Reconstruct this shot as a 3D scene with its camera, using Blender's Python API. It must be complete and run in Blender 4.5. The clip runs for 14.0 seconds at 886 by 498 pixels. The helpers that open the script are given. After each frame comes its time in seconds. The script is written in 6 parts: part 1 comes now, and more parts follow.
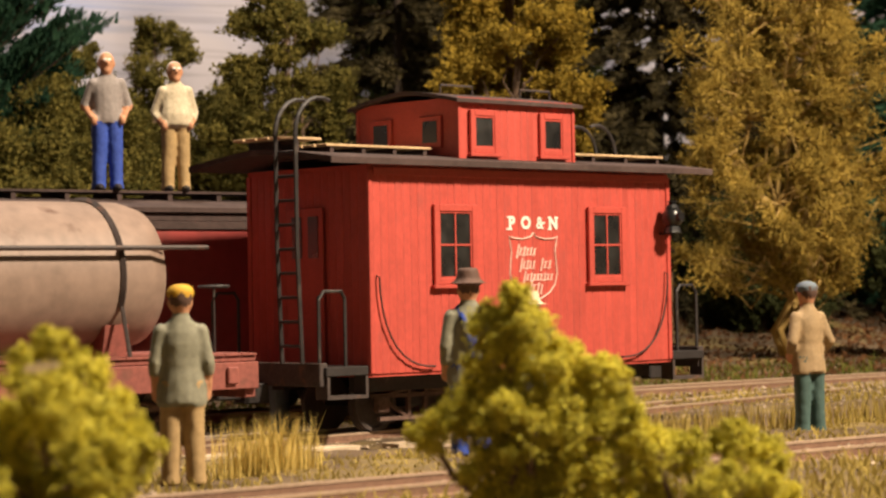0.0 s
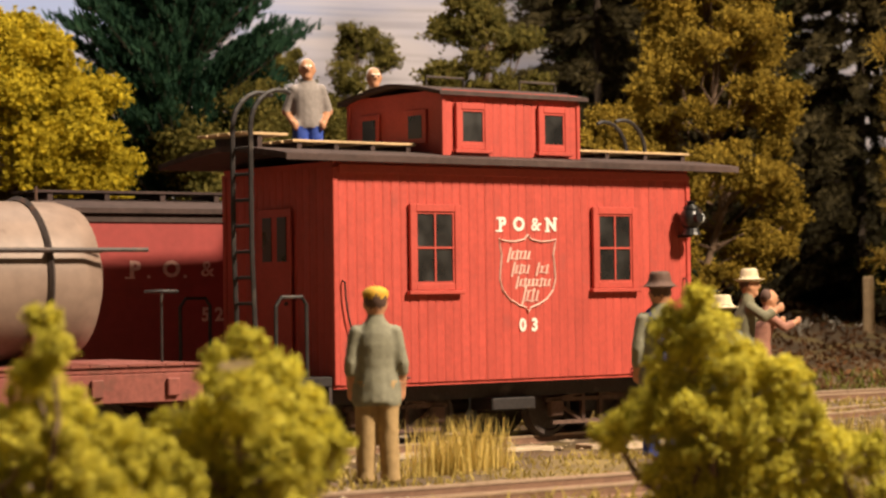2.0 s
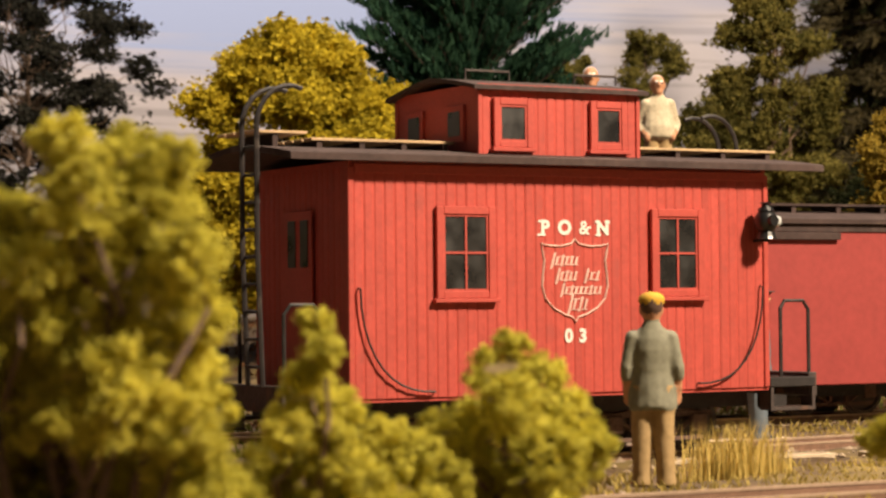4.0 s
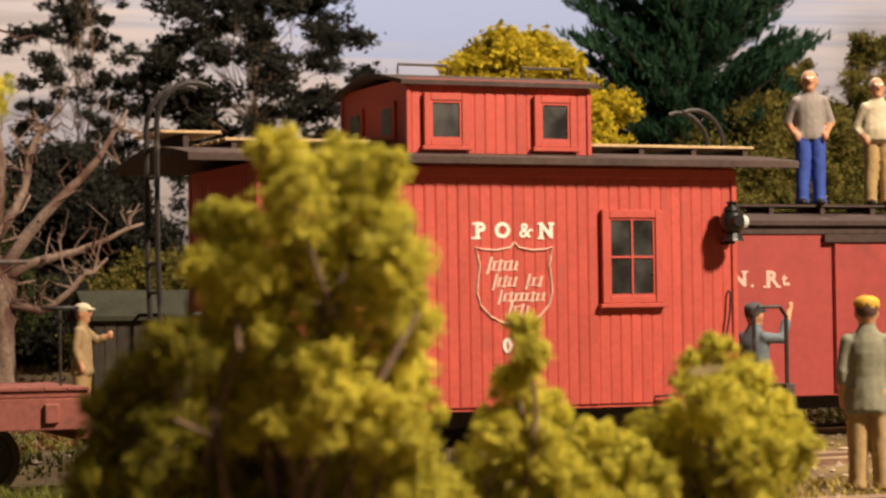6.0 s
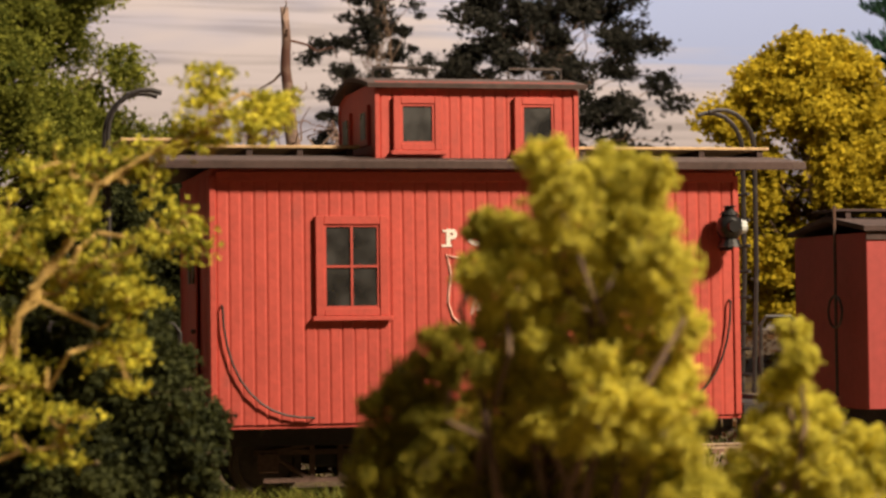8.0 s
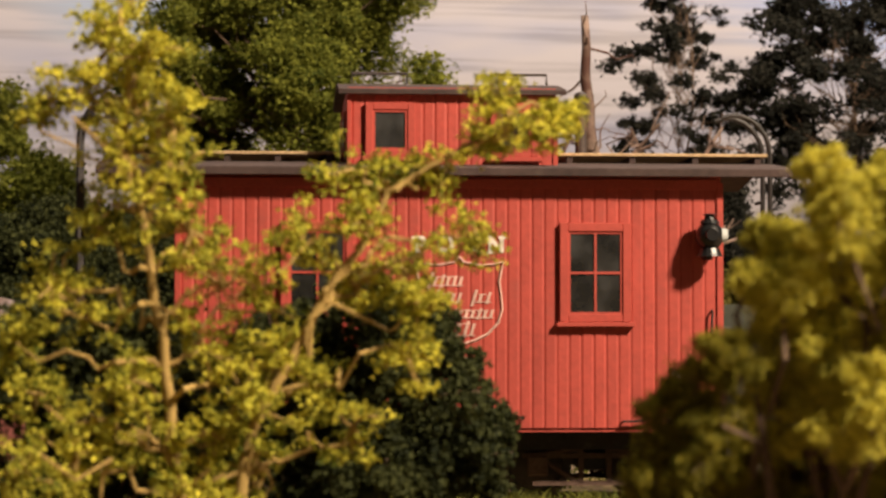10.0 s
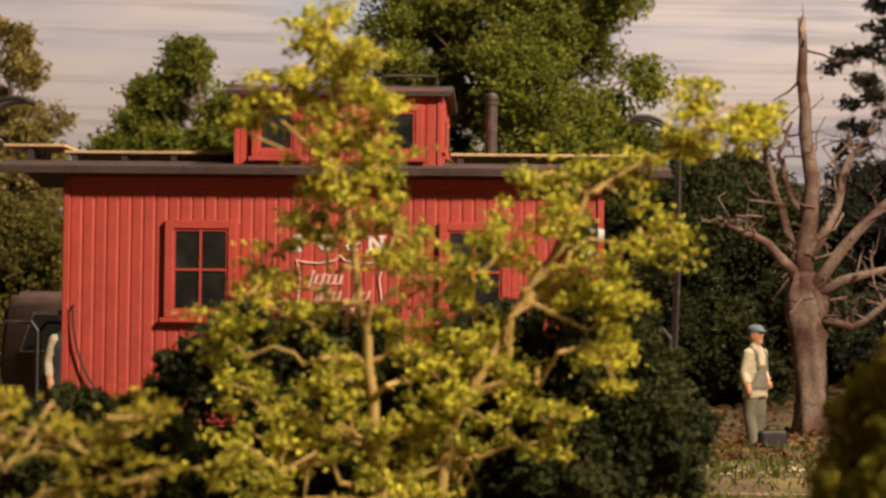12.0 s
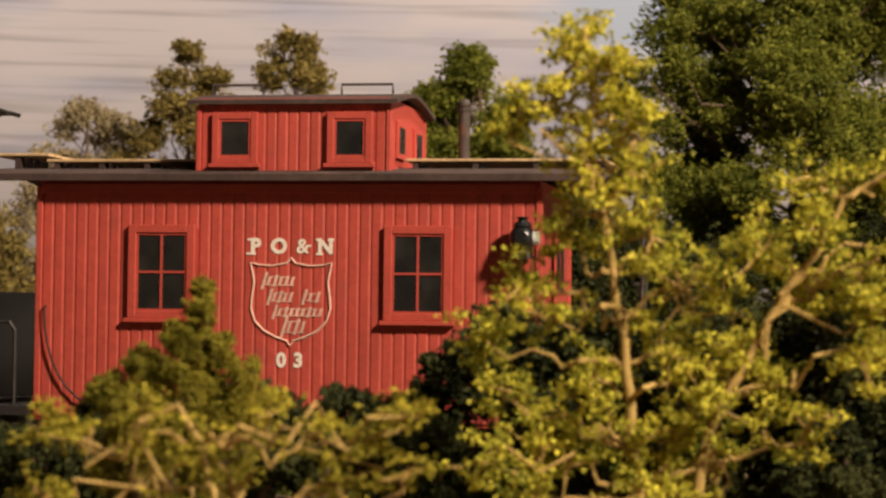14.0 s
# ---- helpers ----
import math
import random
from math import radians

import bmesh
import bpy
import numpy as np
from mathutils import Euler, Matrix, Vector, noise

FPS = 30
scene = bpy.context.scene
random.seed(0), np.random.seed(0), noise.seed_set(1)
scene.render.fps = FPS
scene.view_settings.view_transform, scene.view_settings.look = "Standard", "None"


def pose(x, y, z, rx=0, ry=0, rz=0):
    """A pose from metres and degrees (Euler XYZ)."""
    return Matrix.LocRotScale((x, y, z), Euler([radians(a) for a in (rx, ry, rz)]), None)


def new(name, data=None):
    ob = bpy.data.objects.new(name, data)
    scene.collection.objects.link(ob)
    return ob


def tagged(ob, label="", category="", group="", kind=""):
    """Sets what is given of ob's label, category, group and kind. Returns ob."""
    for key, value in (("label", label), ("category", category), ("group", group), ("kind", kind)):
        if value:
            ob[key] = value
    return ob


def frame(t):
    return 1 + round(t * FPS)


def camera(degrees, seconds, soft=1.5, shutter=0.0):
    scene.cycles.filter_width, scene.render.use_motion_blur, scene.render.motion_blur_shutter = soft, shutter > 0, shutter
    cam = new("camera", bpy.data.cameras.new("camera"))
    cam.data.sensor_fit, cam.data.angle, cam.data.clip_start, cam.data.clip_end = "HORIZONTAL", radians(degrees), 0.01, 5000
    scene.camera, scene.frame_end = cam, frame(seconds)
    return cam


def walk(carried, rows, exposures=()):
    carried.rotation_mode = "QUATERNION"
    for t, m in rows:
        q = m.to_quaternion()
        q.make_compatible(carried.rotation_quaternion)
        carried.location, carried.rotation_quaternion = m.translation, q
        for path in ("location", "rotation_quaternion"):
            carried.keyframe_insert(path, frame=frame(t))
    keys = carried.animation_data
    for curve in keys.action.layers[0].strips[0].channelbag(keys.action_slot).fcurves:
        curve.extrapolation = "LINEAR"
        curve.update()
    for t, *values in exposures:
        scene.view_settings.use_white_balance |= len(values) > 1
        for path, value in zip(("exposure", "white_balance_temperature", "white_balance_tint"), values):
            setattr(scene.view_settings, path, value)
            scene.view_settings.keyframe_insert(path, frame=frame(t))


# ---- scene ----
# A model railway in 1:48. Plans below are in centimetres; S turns them into metres.
S = 0.01
cam = camera(21.5, 14.0, soft=2.4)
cam.data.dof.use_dof = True
cam.data.dof.focus_distance = 0.55
cam.data.dof.aperture_fstop = 65.0
EYE_ROWS = [
    (0, 0.000, 0.000, 3.506, -40.014, 0.979, 0.998),
    (0.5, -0.069, -0.174, 3.491, -38.942, 1.037, 0.995),
    (1, -0.129, -0.355, 3.479, -37.322, 1.117, 0.905),
    (1.5, -0.187, -0.532, 3.480, -35.881, 1.118, 0.781),
    (2, -0.249, -0.695, 3.493, -35.004, 1.133, 0.758),
    (2.5, -0.277, -0.866, 3.497, -33.045, 1.171, 0.660),
    (3, -0.281, -1.038, 3.494, -31.700, 1.224, 0.618),
    (3.5, -0.250, -1.223, 3.484, -29.644, 1.301, 0.561),
    (6, -0.319, -2.063, 3.456, -22.122, 1.571, 0.777),
    (6.5, -0.284, -2.237, 3.448, -20.257, 1.640, 0.818),
    (7, -0.241, -2.414, 3.441, -17.609, 1.715, 0.856),
    (7.5, -0.204, -2.579, 3.449, -16.120, 1.761, 0.829),
    (8, -0.176, -2.731, 3.444, -14.672, 1.822, 0.737),
    (8.5, -0.145, -2.880, 3.431, -12.097, 1.893, 0.563),
    (11, 0.107, -3.647, 3.404, -5.101, 2.040, -0.357),
    (11.5, 0.177, -3.808, 3.401, -3.617, 2.012, -0.486),
    (12, 0.265, -3.973, 3.394, -1.681, 2.026, -0.620),
    (12.5, 0.353, -4.136, 3.387, -0.490, 2.036, -0.668),
    (13, 0.465, -4.299, 3.377, 1.748, 2.055, -0.722),
    (13.5, 0.579, -4.459, 3.375, 3.208, 2.041, -0.691),
    (14, 0.702, -4.614, 3.378, 5.426, 2.058, -0.736),
]
walk(cam, [(t, pose(x * S, y * S, z * S, 90 + pitch, roll, yaw)) for t, x, y, z, yaw, pitch, roll in EYE_ROWS])

# ---- light: warm lamp over the layout, added fill for the backdrop, dim room ----
world = bpy.data.worlds.new("room")
scene.world = world
world.use_nodes = True
wb = world.node_tree.nodes["Background"]
wb.inputs[0].default_value = (0.80, 0.66, 0.60, 1)
wb.inputs[1].default_value = 0.05
lamp = new("layout_lamp", bpy.data.lights.new("layout_lamp", "POINT"))
lamp.data.energy, lamp.data.shadow_soft_size, lamp.data.color = 63.5, 0.04, (1.0, 0.80, 0.58)
lamp.location = (52 * S, -12 * S, 58 * S)
# Unseen fill light, added to brighten the painted sky and background trees.
back_fill = new("backdrop_fill", bpy.data.lights.new("backdrop_fill", "POINT"))
back_fill.data.energy, back_fill.data.shadow_soft_size, back_fill.data.color = 34.0, 0.04, (1.0, 0.84, 0.68)
back_fill.location = (34 * S, 62 * S, 92 * S)
scene.view_settings.exposure = 0.0


# ---- materials ----
def mat(name, col, rough=0.7, var=0.3, scale=2.0, bump=0.15, metal=0.0, island=0.0, obj=0.0, spots=None, spec=0.4, sub=0.0):
    """Colour with broad stains and fine grain (scale in grains per centimetre), fine relief, and jitter per piece."""
    m = bpy.data.materials.new(name)
    m.use_nodes = True
    nt = m.node_tree
    n, l = nt.nodes, nt.links
    b = n["Principled BSDF"]
    b.inputs["Roughness"].default_value = rough
    b.inputs["Metallic"].default_value = metal
    b.inputs["Specular IOR Level"].default_value = spec
    tc = n.new("ShaderNodeTexCoord")
    place = tc.outputs["Object"]
    if obj:
        info, shift = n.new("ShaderNodeObjectInfo"), n.new("ShaderNodeVectorMath")
        shift.operation = "ADD"
        l.new(tc.outputs["Object"], shift.inputs[0])
        l.new(info.outputs["Random"], shift.inputs[1])
        place = shift.outputs[0]
    fine, broad = n.new("ShaderNodeTexNoise"), n.new("ShaderNodeTexNoise")
    for t, s, d in ((fine, scale * 400, 3.0), (broad, scale * 55, 4.0)):
        t.inputs["Scale"].default_value = s
        t.inputs["Detail"].default_value = d
        l.new(place, t.inputs["Vector"])
    add = n.new("ShaderNodeMath")
    add.operation = "ADD"
    l.new(fine.outputs["Fac"], add.inputs[0])
    l.new(broad.outputs["Fac"], add.inputs[1])
    ramp = n.new("ShaderNodeMapRange")
    ramp.inputs["From Min"].default_value, ramp.inputs["From Max"].default_value = 0.65, 1.35
    ramp.inputs["To Min"].default_value, ramp.inputs["To Max"].default_value = 1 - var, 1 + var
    l.new(add.outputs[0], ramp.inputs["Value"])
    value = ramp.outputs[0]
    for amount, node, out in ((island, "ShaderNodeNewGeometry", "Random Per Island"), (obj, "ShaderNodeObjectInfo", "Random")):
        if amount:
            g, r, mul = n.new(node), n.new("ShaderNodeMapRange"), n.new("ShaderNodeMath")
            r.inputs["To Min"].default_value, r.inputs["To Max"].default_value = 1 - amount, 1 + amount
            mul.operation = "MULTIPLY"
            l.new(g.outputs[out], r.inputs["Value"])
            l.new(value, mul.inputs[0])
            l.new(r.outputs[0], mul.inputs[1])
            value = mul.outputs[0]
    hsv = n.new("ShaderNodeHueSaturation")
    hsv.inputs["Color"].default_value = (*col, 1)
    l.new(value, hsv.inputs["Value"])
    colour = hsv.outputs[0]
    if spots:
        pn, pr, mix = n.new("ShaderNodeTexNoise"), n.new("ShaderNodeMapRange"), n.new("ShaderNodeMix")
        pn.inputs["Scale"].default_value, pn.inputs["Detail"].default_value = spots[1] * 100, 5.0
        l.new(place, pn.inputs["Vector"])
        pr.inputs["From Min"].default_value, pr.inputs["From Max"].default_value = spots[2], spots[2] + 0.14
        l.new(pn.outputs["Fac"], pr.inputs["Value"])
        mix.data_type = "RGBA"
        l.new(pr.outputs[0], mix.inputs["Factor"])
        l.new(colour, mix.inputs["A"])
        mix.inputs["B"].default_value = (*spots[0], 1)
        colour = mix.outputs["Result"]
    l.new(colour, b.inputs["Base Color"])
    if bump:
        bp = n.new("ShaderNodeBump")
        bp.inputs["Strength"].default_value = bump
        bp.inputs["Distance"].default_value = 0.0002
        l.new(add.outputs[0], bp.inputs["Height"])
        l.new(bp.outputs[0], b.inputs["Normal"])
    if sub:
        b.inputs["Transmission Weight"].default_value = 0.0
        b.inputs["Subsurface Weight"].default_value = sub
        b.inputs["Subsurface Radius"].default_value = (0.002, 0.002, 0.001)
    return m


def leafmat(name, a, c, through_light=0.32):
    """Foliage that varies from leaf to leaf between two colours, and lets some light through."""
    m = bpy.data.materials.new(name)
    m.use_nodes = True
    nt = m.node_tree
    n, l = nt.nodes, nt.links
    b = n["Principled BSDF"]
    g, tc, tx, mix = n.new("ShaderNodeNewGeometry"), n.new("ShaderNodeTexCoord"), n.new("ShaderNodeTexNoise"), n.new("ShaderNodeMix")
    tx.inputs["Scale"].default_value = 90
    l.new(tc.outputs["Object"], tx.inputs["Vector"])
    ad, mr = n.new("ShaderNodeMath"), n.new("ShaderNodeMapRange")
    ad.operation = "MULTIPLY_ADD"
    ad.inputs[1].default_value = 0.6
    l.new(g.outputs["Random Per Island"], ad.inputs[0])
    l.new(tx.outputs["Fac"], ad.inputs[2])
    mr.inputs["From Min"].default_value, mr.inputs["From Max"].default_value = 0.40, 1.15
    l.new(ad.outputs[0], mr.inputs["Value"])
    mix.data_type = "RGBA"
    l.new(mr.outputs[0], mix.inputs["Factor"])
    mix.inputs["A"].default_value, mix.inputs["B"].default_value = (*a, 1), (*c, 1)
    l.new(mix.outputs["Result"], b.inputs["Base Color"])
    b.inputs["Roughness"].default_value = 0.85
    b.inputs["Specular IOR Level"].default_value = 0.15
    tr, ms = n.new("ShaderNodeBsdfTranslucent"), n.new("ShaderNodeMixShader")
    l.new(mix.outputs["Result"], tr.inputs["Color"])
    ms.inputs[0].default_value = through_light
    l.new(b.outputs[0], ms.inputs[1])
    l.new(tr.outputs[0], ms.inputs[2])
    l.new(ms.outputs[0], n["Material Output"].inputs["Surface"])
    return m


RED = mat("caboose_red_paint", (0.44, 0.064, 0.047), 0.58, 0.16, 2.0, 0.25, obj=0.07, spec=0.5, spots=((0.36, 0.062, 0.048), 1.2, 0.62))
TRIM = mat("red_trim_paint", (0.44, 0.064, 0.047), 0.56, 0.15, 3.0, 0.15, spec=0.5)
BOXRED = mat("boxcar_oxide_paint", (0.31, 0.046, 0.042), 0.6, 0.15, 1.2, 0.15, spec=0.45, spots=((0.22, 0.04, 0.035), 0.7, 0.60))
ROOF = mat("weathered_roof_paint", (0.055, 0.034, 0.031), 0.8, 0.4, 1.6, 0.4, spots=((0.11, 0.078, 0.068), 1.4, 0.62))
BLACK = mat("worn_black_paint", (0.028, 0.024, 0.024), 0.55, 0.4, 3.0, 0.2, spots=((0.09, 0.075, 0.065), 2.0, 0.60))
IRON = mat("grey_iron", (0.06, 0.046, 0.043), 0.6, 0.35, 3.0, 0.25, spots=((0.16, 0.08, 0.05), 2.0, 0.58))
TANWOOD = mat("bare_tan_wood", (0.52, 0.36, 0.20), 0.75, 0.25, 3.0, 0.3)
FADED = mat("faded_white_paint", (0.66, 0.42, 0.36), 0.75, 0.3, 4.0, 0.0)
WHITE = mat("white_lettering_paint", (0.78, 0.70, 0.64), 0.7, 0.15, 4.0, 0.0)
TANKMAT = mat("weathered_tank_paint", (0.25, 0.18, 0.145), 0.5, 0.25, 0.7, 0.15, spots=((0.075, 0.032, 0.02), 1.1, 0.62))
FRAMERED = mat("faded_red_frame_paint", (0.24, 0.075, 0.06), 0.7, 0.3, 2.0, 0.3, spots=((0.14, 0.06, 0.045), 1.5, 0.57))
WHEELMAT = mat("dull_wheel_iron", (0.085, 0.066, 0.06), 0.6, 0.3, 3.0, 0.2)
TRUCKMAT = mat("grimy_truck_paint", (0.14, 0.085, 0.066), 0.7, 0.4, 3.0, 0.3)
DARKBARK = mat("dark_bark", (0.055, 0.04, 0.03), 0.9, 0.4, 4.0, 0.6)
RAILMAT = mat("rusty_rail", (0.21, 0.12, 0.08), 0.6, 0.35, 4.0, 0.3)
RAILTOP = mat("polished_rail_head", (0.50, 0.37, 0.27), 0.35, 0.2, 4.0, 0.1, metal=0.3)
TIEWOOD = mat("weathered_tie_wood", (0.16, 0.115, 0.08), 0.85, 0.4, 4.0, 0.5, obj=0.3)
PLANK = mat("pale_crossing_plank", (0.50, 0.40, 0.28), 0.85, 0.3, 3.0, 0.4, obj=0.15)
BARK = mat("bark", (0.16, 0.105, 0.07), 0.9, 0.4, 4.0, 0.6)
TWIG = mat("tan_twig", (0.40, 0.27, 0.085), 0.85, 0.3, 4.0, 0.4)
DEADWOOD = mat("weathered_dead_wood", (0.21, 0.145, 0.115), 0.85, 0.5, 2.5, 0.9, spots=((0.085, 0.038, 0.028), 0.7, 0.45))
STONE = mat("ballast_stone", (0.30, 0.23, 0.16), 0.9, 0.3, 4.0, 0.4, island=0.45)
DRYGRASS = leafmat("dry_grass", (0.22, 0.165, 0.04), (0.50, 0.39, 0.11))
TALLGRASS = leafmat("tall_straw_grass", (0.36, 0.27, 0.07), (0.80, 0.62, 0.20))
LITTER = leafmat("fallen_leaf_litter", (0.06, 0.028, 0.013), (0.23, 0.112, 0.05))
GREENGRASS = leafmat("green_turf", (0.05, 0.065, 0.012), (0.17, 0.17, 0.032))
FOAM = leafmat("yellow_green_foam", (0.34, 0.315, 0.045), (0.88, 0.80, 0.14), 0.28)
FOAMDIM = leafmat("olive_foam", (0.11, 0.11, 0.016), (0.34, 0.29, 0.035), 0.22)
LACY = leafmat("bright_lacy_leaf", (0.085, 0.115, 0.014), (0.78, 0.70, 0.085), 0.2)
LACYLOW = leafmat("olive_lacy_leaf", (0.10, 0.10, 0.01), (0.52, 0.44, 0.05), 0.12)
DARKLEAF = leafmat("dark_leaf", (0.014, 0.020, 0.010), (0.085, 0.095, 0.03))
PINE = leafmat("pine_needle", (0.010, 0.035, 0.022), (0.035, 0.085, 0.045))
CONIFER = leafmat("dark_conifer_needle", (0.020, 0.017, 0.008), (0.10, 0.080, 0.035))
MAPLE = leafmat("yellow_maple_leaf", (0.24, 0.19, 0.012), (0.64, 0.50, 0.035))
OLIVE = leafmat("olive_leaf", (0.06, 0.06, 0.014), (0.23, 0.19, 0.045))
GOLD = leafmat("golden_brown_leaf", (0.12, 0.085, 0.012), (0.40, 0.28, 0.04))
STRAW = leafmat("straw_gold_leaf", (0.15, 0.105, 0.018), (0.52, 0.37, 0.078))
GREEN = leafmat("mid_green_leaf", (0.055, 0.075, 0.012), (0.31, 0.32, 0.05))
BLACKLEAF = leafmat("blackish_leaf", (0.012, 0.014, 0.012), (0.055, 0.052, 0.04))
PETAL = leafmat("white_petal", (0.5, 0.45, 0.36), (0.8, 0.75, 0.65))
BRASS = leafmat("brassy_olive_leaf", (0.14, 0.11, 0.03), (0.46, 0.36, 0.12))
PALE = leafmat("pale_cream_leaf", (0.30, 0.24, 0.13), (0.62, 0.52, 0.33))


def ground_material():
    m = mat("layout_earth", (0.10, 0.066, 0.035), 0.95, 0.5, 1.2, 0.8, spots=((0.20, 0.145, 0.048), 0.35, 0.52))
    return m


def glass_material():
    m = bpy.data.materials.new("dusty_window_glass")
    m.use_nodes = True
    b = m.node_tree.nodes["Principled BSDF"]
    n, l = m.node_tree.nodes, m.node_tree.links
    b.inputs["Base Color"].default_value = (0.010, 0.010, 0.010, 1)
    b.inputs["Specular IOR Level"].default_value = 1.0
    tc, dust, gloss = n.new("ShaderNodeTexCoord"), n.new("ShaderNodeTexNoise"), n.new("ShaderNodeMapRange")
    dust.inputs["Scale"].default_value, dust.inputs["Detail"].default_value = 160.0, 4.0
    l.new(tc.outputs["Object"], dust.inputs["Vector"])
    gloss.inputs["From Min"].default_value, gloss.inputs["From Max"].default_value = 0.35, 0.65
    gloss.inputs["To Min"].default_value, gloss.inputs["To Max"].default_value = 0.24, 0.48
    l.new(dust.outputs["Fac"], gloss.inputs["Value"])
    l.new(gloss.outputs[0], b.inputs["Roughness"])
    return m


GLASS = glass_material()
LENS = mat("lamp_lens", (0.55, 0.58, 0.58), 0.08, 0.05, 1.0, 0.0, spec=0.9)


def sky_material():
    """A painted sky: cream and lavender with long brushed streaks and a blue patch."""
    m = bpy.data.materials.new("painted_sky")
    m.use_nodes = True
    n, l = m.node_tree.nodes, m.node_tree.links
    b = n["Principled BSDF"]
    tc, mp, streak, big = n.new("ShaderNodeTexCoord"), n.new("ShaderNodeMapping"), n.new("ShaderNodeTexNoise"), n.new("ShaderNodeTexNoise")
    mp.inputs["Scale"].default_value = (3, 3, 110)
    l.new(tc.outputs["Object"], mp.inputs["Vector"])
    l.new(mp.outputs[0], streak.inputs["Vector"])
    streak.inputs["Scale"].default_value, streak.inputs["Detail"].default_value = 2.2, 8.0
    mp2 = n.new("ShaderNodeMapping")
    mp2.inputs["Scale"].default_value = (4, 4, 16)
    mp2.inputs["Location"].default_value = (0.6, 0.0, 0.3)
    l.new(tc.outputs["Object"], mp2.inputs["Vector"])
    l.new(mp2.outputs[0], big.inputs["Vector"])
    big.inputs["Scale"].default_value, big.inputs["Detail"].default_value = 1.6, 3.0
    r1, r2 = n.new("ShaderNodeValToRGB"), n.new("ShaderNodeMapRange")
    r1.color_ramp.elements[0].position, r1.color_ramp.elements[0].color = 0.36, (0.40, 0.405, 0.52, 1)
    r1.color_ramp.elements[1].position, r1.color_ramp.elements[1].color = 0.52, (0.515, 0.485, 0.53, 1)
    l.new(big.outputs["Fac"], r1.inputs["Fac"])
    r2.inputs["From Min"].default_value, r2.inputs["From Max"].default_value = 0.36, 0.50
    r2.inputs["To Min"].default_value = 0.76
    l.new(streak.outputs["Fac"], r2.inputs["Value"])
    hsv = n.new("ShaderNodeHueSaturation")
    l.new(r1.outputs[0], hsv.inputs["Color"])
    l.new(r2.outputs[0], hsv.inputs["Value"])
    tint = hsv.outputs[0]
    for x, y, z, wide, high, blue in ((0.56, 1.27, 0.235, 0.20, 0.055, (0.34, 0.42, 0.68)), (0.01, 1.26, 0.235, 0.07, 0.05, (0.36, 0.42, 0.55))):
        sub, div, ln, mr, mx = n.new("ShaderNodeVectorMath"), n.new("ShaderNodeVectorMath"), n.new("ShaderNodeVectorMath"), n.new("ShaderNodeMapRange"), n.new("ShaderNodeMix")
        sub.operation, div.operation, ln.operation = "SUBTRACT", "DIVIDE", "LENGTH"
        sub.inputs[1].default_value, div.inputs[1].default_value = (x, y, z), (wide, 0.4, high)
        l.new(tc.outputs["Object"], sub.inputs[0])
        l.new(sub.outputs[0], div.inputs[0])
        l.new(div.outputs[0], ln.inputs[0])
        soft = n.new("ShaderNodeMath")
        soft.operation = "MULTIPLY_ADD"
        soft.inputs[1].default_value = 0.9
        l.new(streak.outputs["Fac"], soft.inputs[0])
        l.new(ln.outputs["Value"], soft.inputs[2])
        mr.inputs["From Min"].default_value, mr.inputs["From Max"].default_value = 1.75, 1.2
        l.new(soft.outputs[0], mr.inputs["Value"])
        mx.data_type = "RGBA"
        l.new(mr.outputs[0], mx.inputs["Factor"])
        l.new(tint, mx.inputs["A"])
        mx.inputs["B"].default_value = (*blue, 1)
        tint = mx.outputs["Result"]
    l.new(tint, b.inputs["Base Color"])
    b.inputs["Roughness"].default_value = 0.9
    b.inputs["Specular IOR Level"].default_value = 0.1
    return m


SKY = sky_material()


